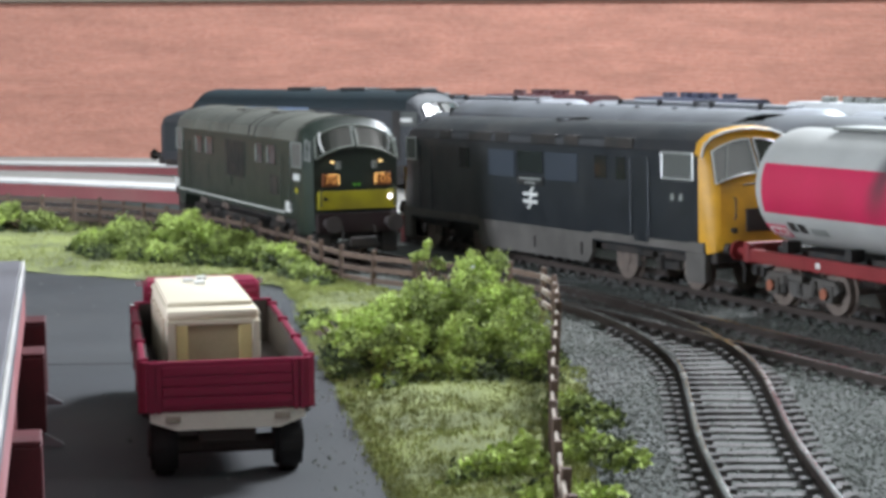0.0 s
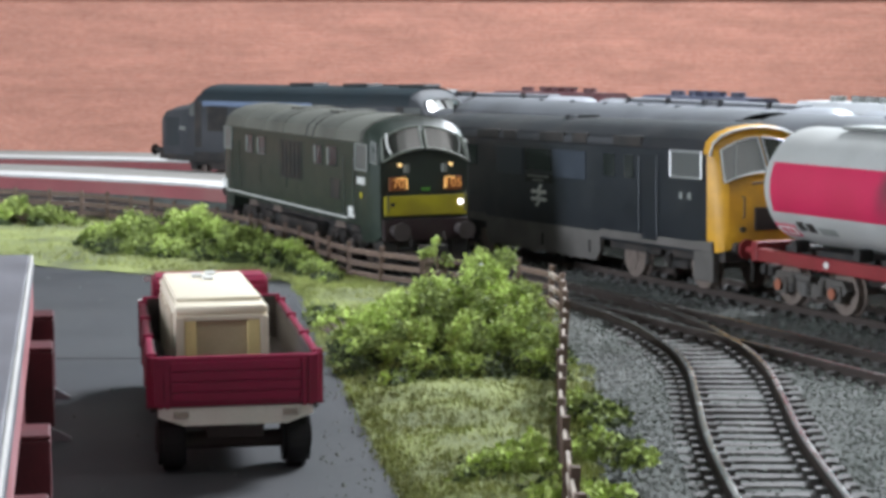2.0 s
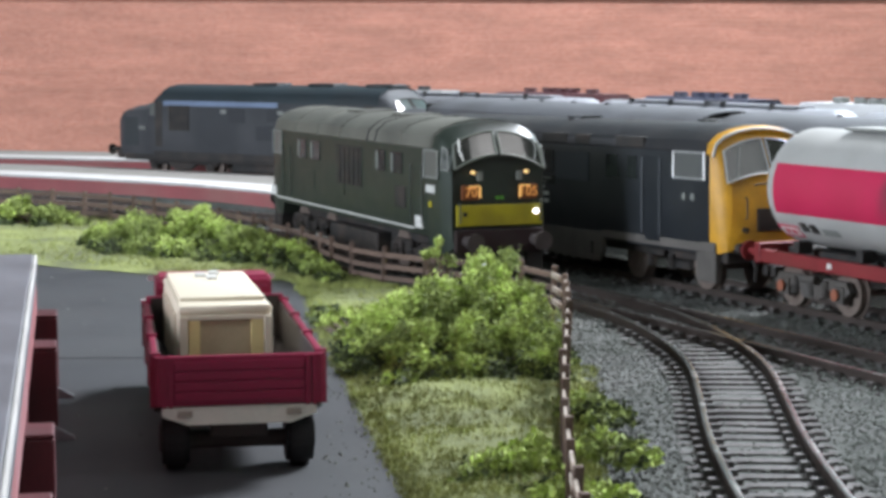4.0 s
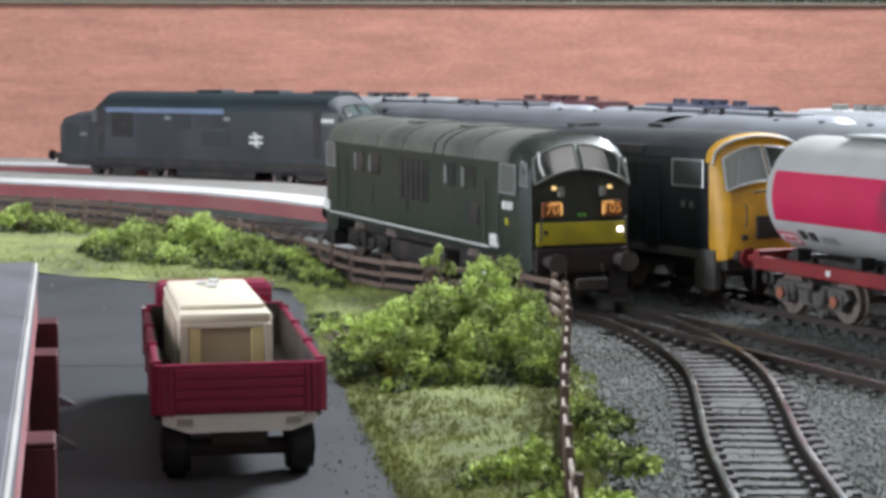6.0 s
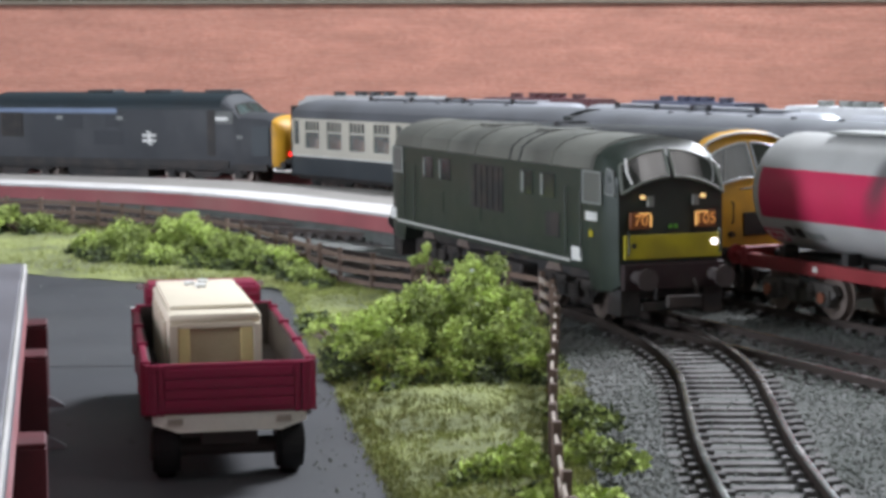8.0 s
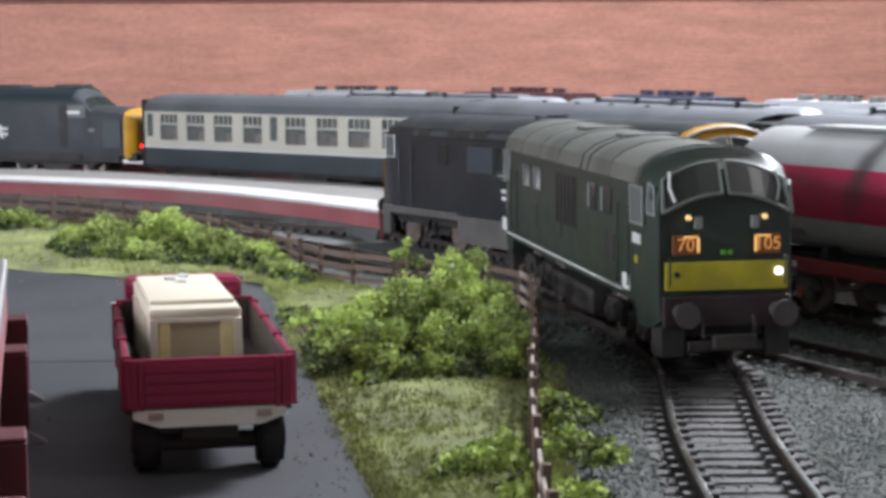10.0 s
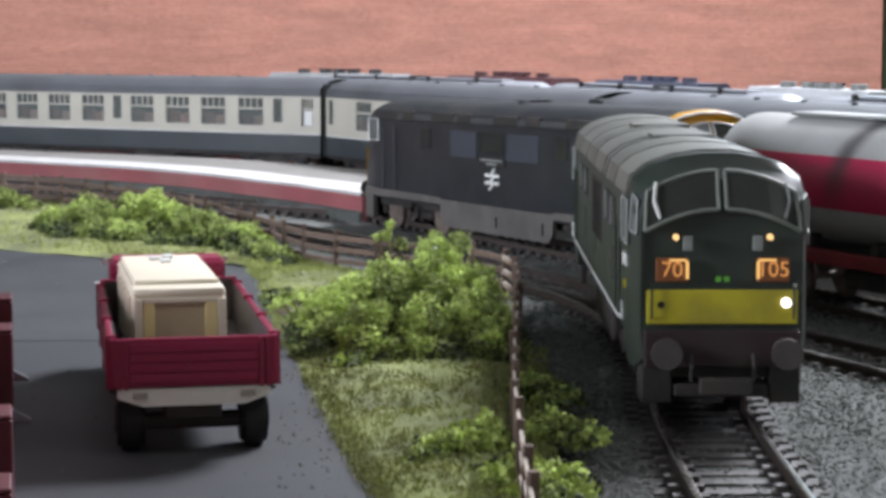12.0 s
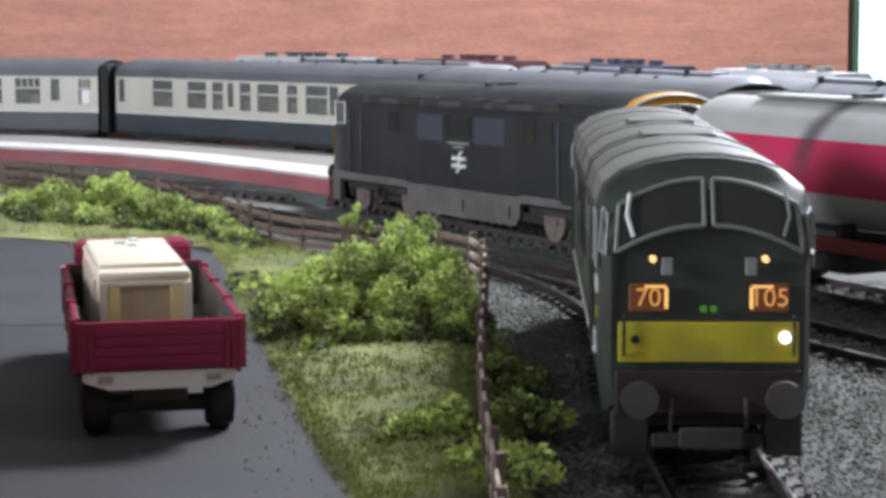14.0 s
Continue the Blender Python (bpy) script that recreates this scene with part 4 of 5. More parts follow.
def bogie(parent, x, base, r, material, detail=True, inner=False):
    """A four-wheel bogie: side frames with springs and axleboxes, and two wheelsets."""
    b = new("bogie")
    b.empty_display_size = 0.005
    b.parent = parent
    b.location = (x * MM, 0, 0)
    for s in (-1, 1):
        bm = bmesh.new()
        y0, y1 = (5.0, 6.6) if inner else (11.4, 13.4)
        a, c = (s * y0, s * y1) if s > 0 else (s * y1, s * y0)
        h = base / 2
        prof = [(-h - 5, r + 1), (-h - 3, r + 3.6), (-h * 0.45, r + 3.8), (-h * 0.3, r + 1.6), (h * 0.3, r + 1.6), (h * 0.45, r + 3.8), (h + 3, r + 3.6), (h + 5, r + 1), (h + 3, r - 0.5), (h * 0.5, r + 0.6), (h * 0.3, r - 2.4), (-h * 0.3, r - 2.4), (-h * 0.5, r + 0.6), (-h - 3, r - 0.5)]
        loft(bm, [[(px, y, pz) for px, pz in prof] for y in (a, c)])
        part("side_frame", bm, material, b)
        for ux in () if inner else (-h, h):
            bm = bmesh.new()
            box(bm, ux - 2.6, ux + 2.6, min(a, c) - 0.7, max(a, c) + 0.7, r - 2.6, r + 2.2, 0.4)
            cyl(bm, (ux, s * 13.6, r), (ux, s * 14.6, r), 1.7, n=12)
            part("axlebox", bm, material, b)
        if detail:
            for ux in (-h * 0.3, h * 0.3) if inner else (-h * 0.55, h * 0.55, 0):
                bm = bmesh.new()
                for k in range(5):
                    cyl(bm, (ux, s * 13.9, r - 1.4 + k * 1.0), (ux, s * 13.9, r - 0.9 + k * 1.0), 1.15, n=10)
                part("spring", bm, material, b)
            part("brake_cylinder", cyl(bmesh.new(), (-4, s * 14.1, r + 3), (3, s * 14.1, r + 3), 1.1, n=10), material, b)
    for ux in (-base / 2, base / 2):
        wheelset(b, ux, r)
    return b


def buffers(parent, x, sgn, sep=11.4, z=14.2, material=FRAME):
    for s in (-1, 1):
        bm = bmesh.new()
        cyl(bm, (x, s * sep, z), (x + sgn * 4, s * sep, z), 1.7, n=14)
        cyl(bm, (x + sgn * 4, s * sep, z), (x + sgn * 7, s * sep, z), 1.0, n=12)
        cyl(bm, (x + sgn * 7, s * sep, z), (x + sgn * 7.8, s * sep, z), 3.0, n=20)
        part("buffer", bm, material, parent)


def writing(parent, text, size, m, material, name="lettering"):
    cu = bpy.data.curves.new(name, "FONT")
    cu.body, cu.size, cu.align_x, cu.align_y, cu.extrude = text, size * MM, "CENTER", "CENTER", 0.05 * MM
    tmp = new("tmp", cu)
    me = bpy.data.meshes.new_from_object(tmp.evaluated_get(bpy.context.evaluated_depsgraph_get()))
    bpy.data.objects.remove(tmp)
    me.materials.clear()
    me.materials.append(material)
    o = new(name, me)
    o.parent = parent
    o.matrix_basis = m
    return o


def side_plate(parent, name, x0, x1, z0, z1, y, material, thick=0.3, frame_mat=None, label=""):
    """A pane or panel on a body side at y; framed where asked."""
    s = 1 if y > 0 else -1
    lo, hi = (y - 0.3, y + thick) if s > 0 else (y - thick, y + 0.3)
    o = part(name, box(bmesh.new(), x0, x1, lo, hi, z0, z1, 0.08), material, parent, label)
    if frame_mat:
        bm = bmesh.new()
        yy = y + s * (thick + 0.05)
        strip(bm, [(x0, yy, z0), (x1, yy, z0), (x1, yy, z1), (x0, yy, z1)], 0.32, True)
        part("window_frame", bm, frame_mat, o)
    return o


def coupling(parent, x, sgn):
    bm = bmesh.new()
    box(bm, min(x, x + sgn * 7), max(x, x + sgn * 7), -1.5, 1.5, 6.2, 8.2, 0.2)
    box(bm, min(x + sgn * 6, x + sgn * 8), max(x + sgn * 6, x + sgn * 8), -5, 5, 6.2, 9.4, 0.3)
    part("coupling", bm, FRAME, parent)


def windscreen(parent, xf, z0, z1, w0, w1, drop, lean, material, frame_mat, zl, gap=0.7, rad=0.38, pale=None, top_drop=1.25, wiper=True):
    """Two curved-topped cab panes that follow the sloping cab front. xf: front at height zl. pale: colour that paints a
    reflection on one pane.
    """
    for s in (-1, 1):
        low = [(s * (gap + (w0 - gap) * k / 5), z0 - drop * ((k / 5) ** 2)) for k in range(6)]
        up = [(s * (gap + (w1 - gap) * k / 5), z1 - drop * top_drop * ((k / 5) ** 2)) for k in range(6)]
        pts = low + up[::-1]
        sx = 1 if xf > 0 else -1
        d3 = [(xf - sx * max(0, z - zl) * lean - sx * 0.16 * max(0, abs(y) - 8), y, z) for y, z in pts]
        bm = bmesh.new()
        a = [bm.verts.new((x + sx * 0.35, y, z)) for x, y, z in d3]
        b = [bm.verts.new((x - sx * 0.6, y, z)) for x, y, z in d3]
        n = len(a)
        for k in range(5):
            bm.faces.new((a[k], a[k + 1], a[n - 2 - k], a[n - 1 - k]))
            bm.faces.new((b[k], b[k + 1], b[n - 2 - k], b[n - 1 - k]))
        for k in range(n):
            bm.faces.new((a[k], a[(k + 1) % n], b[(k + 1) % n], b[k]))
        pane = part("windscreen", bm, pale if (pale and s * sx < 0) else material, parent)
        bm = bmesh.new()
        strip(bm, [(x + sx * 0.4, y, z) for x, y, z in d3], rad, True)
        part("window_frame", bm, frame_mat, pane)
        if not wiper:
            continue
        bm = bmesh.new()
        strip(bm, [(d3[8][0] + sx * 0.9, d3[8][1], d3[8][2]), (d3[4][0] + sx * 0.9, d3[4][1] * 0.98, d3[4][2] + 0.4)], 0.18)
        part("wiper", bm, GREY_TRIM, pane)


def build_green_loco():
    ob = thing("diesel_locomotive", "green model diesel locomotive with yellow warning panel", "locomotive", place(-66, 807.8, 21.5))
    W = 17.3
    full = [(-97.5, 15.4, 12, 38, 45, 38, 0.5), (-94, 16.4, 10, 41, 48.6, 38, 0.5), (-88, W, 9.5, 42.6, 51.3, 60, 0), (-81, W, 9.5, 42.6, 51.3, 60, 0), (-79, W, 14.4, 42.6, 51.3, 60, 0), (79, W, 14.4, 42.6, 51.3, 60, 0), (81, W, 9.5, 42.6, 51.3, 60, 0), (88, W, 9.5, 42.6, 51.3, 60, 0), (93.5, 16.8, 10, 41.4, 49.6, 38, 0.42), (97.5, 15.6, 12, 38.5, 46.5, 38, 0.5)]
    bm = bmesh.new()
    secs = []
    for x, w, zb, zc, zr, z0, lean in full:
        sg = 1 if x > 0 else -1
        secs.append([(x - sg * max(0, z - z0) * lean - sg * (0.03 * y * y if abs(x) > 96 else 0) * 0.12, y, z) for y, z in shell(w, zb, zc, zr)])
    loft(bm, secs)
    part("body", bm, GREEN, ob, smooth=True)
    part("roof", roof_skin(bmesh.new(), [(-88, W, 9.5, 42.6, 51.3), (-40, W, 9.5, 42.6, 51.3), (40, W, 9.5, 42.6, 51.3), (84, W, 9.5, 42.6, 51.3)]), GREEN_ROOF, ob, "weathered grey roof", smooth=True)
    for x in (-62, -34, -8, 22, 30, 54, 82):
        secs = []
        for dx in (-0.5, 0.5):
            pts = [(y, z) for y, z in shell(W + 0.45, 9.5, 42.6, 51.75) if z >= 42.5]
            secs.append([(x + dx, y, z) for y, z in pts + [(y * 0.95, z - 0.8) for y, z in pts[::-1]]])
        part("roof_rib", loft(bmesh.new(), secs), GREEN_ROOF if x not in (22, 30) else ROOF_DARK, ob)
    for x in (24, -24):
        part("roof_hatch", box(bmesh.new(), x - 6, x + 6, -7, 7, 50.2, 51.75, 0.3), GREEN_ROOF, ob)
    # front end
    part("warning_panel", box(bmesh.new(), 97.2, 98.1, -14.5, 14.5, 18.8, 25.4, 0.25), YELLOW_GREEN, ob, "small yellow warning panel")
    windscreen(ob, 98.2, 40.9, 48.1, 14.9, 14.3, 4.2, 0.55, GLASS_CAB, GREEN_TRIM, 38.5, gap=0.75, rad=0.42, top_drop=0.95, wiper=False)
    for y, m, r in ((-12.6, WHITE, 0.36), (12.4, GREY_TRIM, 0.26)):
        x = 98.2 - 0.16 * (abs(y) - 8)
        sg = 1 if y > 0 else -1
        part("wiper", strip(bmesh.new(), [(x - 2.9, y, 45.9), (x - 1.1, y + sg * 0.5, 42.4), (x + 0.3, y - sg * 0.5, 39.2)], r), m, ob, "pale windscreen wiper")
    for s, txt in ((-1, "70"), (1, "105")):
        y = s * 9.7
        frame_box = part("headcode_box", box(bmesh.new(), 97.0, 98.2, y - 3.1, y + 3.1, 27.0, 31.6, 0.3), HEADCODE, ob, "lit orange headcode box")
        writing(frame_box, txt, 4.2, Matrix.Translation((98.28 * MM, y * MM, 29.3 * MM)) @ Euler((radians(90), 0, radians(90))).to_matrix().to_4x4(), DIGIT, "headcode")
        part("light_leak", box(bmesh.new(), 98.1, 98.35, y - s * 2.9 - 0.28, y - s * 2.9 + 0.28, 27.6, 31.0, 0.05), AMBER_EDGE, frame_box, "bright amber edge of the lamp")
        part("light_leak", box(bmesh.new(), 98.1, 98.35, min(y - s * 2.8, y + s * 0.6), max(y - s * 2.8, y + s * 0.6), 31.0, 31.4, 0.05), AMBER_EDGE, frame_box, "bright amber edge of the lamp")
        part("marker_light", cyl(bmesh.new(), (97.2, s * 9.0, 35.6), (98.4, s * 9.0, 35.6), 0.58, n=14), LAMP_WARM, ob, "lit marker light")
        part("marker_disc", box(bmesh.new(), 97.2, 98.3, s * 6.7 - 0.9, s * 6.7 + 0.9, 33.0, 35.8, 0.15), GREY_TRIM, ob)
        part("handrail", strip(bmesh.new(), [(98.3, s * 13.6, 20), (99, s * 13.6, 20.5), (99, s * 13.6, 26), (98.2, s * 13.6, 26.5)], 0.25), GREEN, ob)
    for s in (-1, 1):
        q = [(91.6, s * 17.15, 36.4), (95.4, s * 16.2, 36.0), (93.6, s * 15.8, 42.4), (91.4, s * 16.6, 43.4)]
        bm = bmesh.new()
        loft(bm, [[(x, y - s * 0.6, z) for x, y, z in q], [(x + 0.2, y + s * 0.15, z) for x, y, z in q]])
        pane = part("quarter_light", bm, GLASS_PALE_LIT, ob)
        part("window_frame", strip(bmesh.new(), [(x + 0.2, y + s * 0.2, z) for x, y, z in q], 0.25, True), GREY_TRIM, pane)
    part("headlight", cyl(bmesh.new(), (97.6, 12.2, 23.0), (98.8, 12.2, 23.0), 0.9, n=18), LAMP_WHITE, ob, "lit white headlight")
    part("lamp_socket", cyl(bmesh.new(), (97.6, -11.8, 22.6), (98.5, -11.8, 22.6), 0.7, n=12), FRAME, ob)
    for y in (-0.8, 0.8):
        part("indicator", box(bmesh.new(), 97.6, 98.2, y - 0.5, y + 0.5, 27.0, 28.0, 0.1), LAMP_GREEN, ob, "tiny green mark")
    # sides
    for s in (-1, 1):
        y = s * W
        part("waist_stripe", box(bmesh.new(), -86, 68, min(y, y + s * 0.3), max(y, y + s * 0.3), 15.9, 16.55), LINING, ob, "pale lining stripe")
        for x in (72.5, -90):
            part("white_plate", box(bmesh.new(), x - 3.2, x + 3.2, min(y * 0.99, y + s * 0.35), max(y * 0.99, y + s * 0.35), 16.6, 20.4, 0.05), WHITE, ob, "white panel by the cab steps")
        side_plate(ob, "side_grille", -11, 16, 26, 40, y, FRAME)
        for x in (-7, -2, 3, 8, 13):
            part("grille_slat", box(bmesh.new(), x - 0.5, x + 0.5, min(y, y + s * 0.6), max(y, y + s * 0.6), 26.5, 39.5), FRAME, ob)
        for x0, x1 in ((-58, -48), (-42, -31), (31, 40), (46, 57)):
            side_plate(ob, "side_window", x0, x1, 33, 40, y, GLASS_DARK)
            part("window_bar", box(bmesh.new(), x0 + 1, x0 + 2.6, min(y, y + s * 0.55), max(y, y + s * 0.55), 33.5, 39.5), GREY_TRIM, ob)
        for x0, x1 in ((-50, -38), (-14, -3), (50, 60)):
            side_plate(ob, "access_panel", x0, x1, 22, 29, y, FRAME if x0 > 40 else GREEN, 0.25)
        side_plate(ob, "cab_window", 77.5, 89.5, 33.4, 42, y, GLASS_PALE_LIT, 0.3, GREY_TRIM)
        side_plate(ob, "cab_window", -89.5, -79, 33.4, 42, y, GLASS_PALE_LIT, 0.3, GREY_TRIM)
        for x in (66, 76.5, -66, -76.5):
            part("door_handrail", strip(bmesh.new(), [(x, y + s * 0.7, 18), (x, y + s * 0.7, 37)], 0.25), GREEN, ob)
        for k in range(4):
            part("number_bar", box(bmesh.new(), 79.2 + k * 2.0, 80.6 + k * 2.0, min(y, y + s * 0.35), max(y, y + s * 0.35), 28.6, 31), WHITE, ob)
        part("builder_plate", box(bmesh.new(), 81.5, 83.5, min(y, y + s * 0.3), max(y, y + s * 0.3), 24, 25.8), YELLOW_GREEN, ob)
        part("fuel_tank", box(bmesh.new(), -26, 26, min(s * 9, s * 15.5), max(s * 9, s * 15.5), 4, 11, 0.8), FRAME, ob)
    part("underframe", box(bmesh.new(), -95, 95, -10, 10, 8, 13), FRAME, ob)
    for x, sg in ((97.5, 1), (-97.5, -1)):
        part("buffer_beam", box(bmesh.new(), min(x - sg * 1, x + sg * 1.2), max(x - sg * 1, x + sg * 1.2), -15, 15, 10.5, 17.6, 0.3), BEAM_RED, ob, "dull red buffer beam")
        buffers(ob, x + sg * 1, sg, material=BUFFER)
        coupling(ob, x, sg)
        part("snow_step", box(bmesh.new(), min(x - sg * 8, x), max(x - sg * 8, x), -9, 9, 4.5, 7, 0.4), FRAME, ob)
        # Step boxes widened into black blocks that paint the dark under the beam.
        for y in (-12.4, 12.4):
            part("cab_step_dark_fill", box(bmesh.new(), min(x - sg * 9, x - sg * 0.5), max(x - sg * 9, x - sg * 0.5), y - 3.0, y + 3.0, 3.2, 10.6, 0.4), FRAME, ob, "black steps that fill the dark below the buffer beam")
        for y in (-6, 6):
            part("brake_hose", strip(bmesh.new(), [(x + sg * 1, y, 13), (x + sg * 2.6, y, 10.5), (x + sg * 2.0, y, 8)], 0.4), FRAME, ob)
    for x in (-56, 56):
        bogie(ob, x, 34, 6.9, FRAME)
    return ob


def build_blue_loco():
    """The parked diesel hydraulic in faded rail blue with yellow cab fronts."""
    ob = thing("diesel_locomotive", "parked dark blue diesel locomotive with yellow cab front", "locomotive", place(46.9, 716.8, 24.8, -1.6) @ pose(0, 0, 0, 0, -0.75, 0))
    W = 17.3
    st = [(-115.5, 13.8, 14, 33, 41, 31, 0.32), (-111, 16.6, 12, 41, 47.5, 31, 0.36), (-100, W, 12, 43, 50.8, 60, 0), (103, W, 12, 43, 50.8, 60, 0), (109, 17.0, 12, 42.4, 50.2, 60, 0)]
    bm = bmesh.new()
    body(bm, st)
    part("body", bm, BLUE, ob, smooth=True)
    part("roof", roof_skin(bmesh.new(), [(-106, 16.9, 12, 42.2, 49.4), (-100, W, 12, 43, 50.8), (103, W, 12, 43, 50.8), (108, 17.0, 12, 42.4, 50.3)], 0.3), ROOF_DARK, ob, "sooty dark roof", smooth=True)
    bm = bmesh.new()
    body(bm, [(109.05, 17.0, 12, 42.4, 50.4, 60, 0), (112.5, 16.6, 12.5, 41.2, 48.9, 33, 0.22), (115.6, 15.4, 13.2, 37, 45.4, 33, 0.36), (116.6, 13.6, 14, 34, 42, 33, 0.4)])
    part("cab_front", bm, YELLOW, ob, "yellow painted rounded cab front", smooth=True)
    part("cab_brow", roof_skin(bmesh.new(), [(107.6, 17.0, 12, 42.4, 50.3), (110.5, 16.8, 12, 41.9, 49.8)], 0.42), YELLOW, ob, "yellow cab roof edge", smooth=True)
    # Highlight on the cab brow, painted as a narrow white strip.
    part("brow_highlight", roof_skin(bmesh.new(), [(110.6, 16.8, 12, 41.9, 49.8), (110.9, 16.7, 12, 41.7, 49.6)], 0.48), WHITE, ob, "thin white highlight above the windscreen", smooth=True)
    windscreen(ob, 117.9, 36.6, 46.8, 15.6, 14.2, 2.8, 0.5, GLASS_CAB, SILVER, 33.5, rad=0.27, pale=GLASS_PALE_LIT)
    windscreen(ob, -115.6, 36.0, 44.6, 13.2, 12.4, 2.2, 0.45, GLASS_CAB, SILVER, 33)
    part("cab_end", box(bmesh.new(), -116.2, -115.2, -13.4, 13.4, 15, 31, 0.4), YELLOW, ob, "yellow cab end")
    bm = bmesh.new()
    body(bm, [(-112.3, 16.1, 12.6, 31.0, 31.6, 60, 0), (-114.2, 15.1, 13.2, 31.0, 31.6, 60, 0), (-115.9, 14.0, 13.8, 31.0, 31.6, 60, 0)])
    part("cab_wrap", bm, YELLOW, ob, "yellow wrapped round the cab corner", smooth=True)
    part("handrail", strip(bmesh.new(), [(118.3, -7, 33.2), (118.6, -3, 33.6), (118.6, 3, 33.6), (118.3, 7, 33.2)], 0.3), FRAME, ob)
    for y in (-9.5, 9.5):
        part("handrail", strip(bmesh.new(), [(117.2, y, 29.5), (118.2, y, 29), (118.2, y, 23.5), (117.2, y, 23)], 0.3), FRAME, ob)
        part("tail_lamp", cyl(bmesh.new(), (116.6, y, 19.6), (117.9, y, 19.6), 0.9, n=12), FRAME, ob)
    part("grille_panel", box(bmesh.new(), 116.2, 117.2, -5, 5, 19, 26, 0.3), FRAME, ob)
    for s in (-1, 1):
        y = s * W
        for x0, x1, zz in ((-33, -12, 0), (11, 34, 0)):
            side_plate(ob, "side_panel", x0, x1, 31 + zz, 40.5, y, PANEL_BLUE, 0.35, label="faded grey-blue grille panel")
        for x0, x1 in ((-10, 9), (-58, -50), (46, 54), (60, 66)):
            side_plate(ob, "side_window", x0, x1, 33, 40.5, y, GLASS_DARK, 0.25)
        part("name_board", box(bmesh.new(), -10, 10, min(y, y + s * 0.4), max(y, y + s * 0.4), 28.6, 31.6, 0.1), FRAME, ob)
        for k, zz in ((0, 30.8), (1, 29.4)):
            part("name_bar", box(bmesh.new(), -8 + 4 * k, 8 - 4 * k, min(y, y + s * 0.55), max(y, y + s * 0.55), zz - 0.35, zz + 0.35), GREY_TRIM, ob)
        # double-arrow mark as plain bars
        bm = bmesh.new()
        for zz in (25.4, 22.8):
            box(bm, -5.2, 5.2, min(y, y + s * 0.5), max(y, y + s * 0.5), zz - 0.6, zz + 0.6)
        for (xa, za), (xb, zb) in (((2.0, 28.0), (-1.0, 25.4)), ((2.0, 25.4), (-2.0, 22.8)), ((1.0, 22.8), (-2.0, 20.2))):
            loft(bm, [[(xa - 0.8, yq, za), (xa + 0.8, yq, za), (xb + 0.8, yq, zb), (xb - 0.8, yq, zb)] for yq in (y - s * 0.1, y + s * 0.4)])
        part("emblem", bm, WHITE, ob, "white arrow emblem")
        side_plate(ob, "cab_window", 89, 107, 34.6, 42.6, y * 0.995, GLASS_PALE_LIT, 0.4, SILVER)
        side_plate(ob, "cab_window", -106, -97, 34.6, 43, y, GLASS_PALE_LIT, 0.4, SILVER)
        for x in (70, 81, -82, -93):
            part("door_handrail", strip(bmesh.new(), [(x, y + s * 0.6, 16), (x, y + s * 0.6, 40)], 0.25), PANEL_BLUE, ob)
        part("door", box(bmesh.new(), 71.5, 80, min(y, y + s * 0.2), max(y, y + s * 0.2), 14, 41, 0.1), BLUE, ob)
        for x in (95, 100):
            part("number_bar", box(bmesh.new(), x - 1, x + 1, min(y, y + s * 0.35), max(y, y + s * 0.35), 28, 30), GREY_TRIM, ob)
        bm = bmesh.new()
        loft(bm, [[(px, yy, pz) for px, pz in ((-43, 15.8), (43, 15.8), (43, 8), (40, 4.6), (-40, 4.6), (-43, 8))] for yy in (s * 15.6, s * 17.0)])
        part("valance", bm, VALANCE, ob, "dusty grey side valance")
        for x0, x1 in ((43, 112), (-112, -43)):
            part("valance", box(bmesh.new(), x0, x1, min(s * 15.8, s * 17.1), max(s * 15.8, s * 17.1), 12.6, 15.8, 0.2), VALANCE, ob, "dusty grey side valance")
        for x0, x1 in ((101, 112), (-112, -105)):
            part("step_panel", box(bmesh.new(), x0, x1, min(s * 14.5, s * 16.8), max(s * 14.5, s * 16.8), 3.5, 12.6, 0.3), VALANCE, ob)
        part("cantrail_panel", box(bmesh.new(), -80, 68, min(s * 15.8, s * 17.45), max(s * 15.8, s * 17.45), 43.4, 45.6, 0.3), CANTRAIL, ob, "dusty grey cantrail panel")
        for k, x in enumerate((-70, -40, -22, 10, 30, 62)):
            part("cantrail_louvre", box(bmesh.new(), x - (9 if k % 2 else 5), x + (9 if k % 2 else 5), min(s * 15.6, s * 17.8), max(s * 15.6, s * 17.8), 43.1, 46.6, 0.3), FRAME, ob)
        for x in (2, 36):
            part("valance_handle", box(bmesh.new(), x - 0.4, x + 0.4, min(s * 17, s * 17.4), max(s * 17, s * 17.4), 7, 11), FRAME, ob)
    part("roof_fan", cyl(bmesh.new(), (0, 0, 50.4), (0, 0, 51.9), 6, n=24), ROOF_DARK, ob)
    part("underframe", box(bmesh.new(), -108, 108, -13, 13, 9, 13), FRAME, ob)
    for x, sg in ((114, 1), (-114, -1)):
        part("buffer_beam", box(bmesh.new(), min(x - sg * 3, x + sg * 1), max(x - sg * 3, x + sg * 1), -14.5, 14.5, 9.5, 15.4, 0.4), FRAME, ob)
        buffers(ob, x + sg * 1, sg)
        coupling(ob, x, sg)
        for y in (-6, 0, 6):
            part("brake_hose", strip(bmesh.new(), [(x + sg * 1, y, 12), (x + sg * 3.5, y, 8), (x + sg * 3, y, 4)], 0.5), FRAME, ob)
    for x in (-75.7, 75.7):
        b = bogie(ob, x, 42, 6.9, FRAME, inner=True)
    return ob


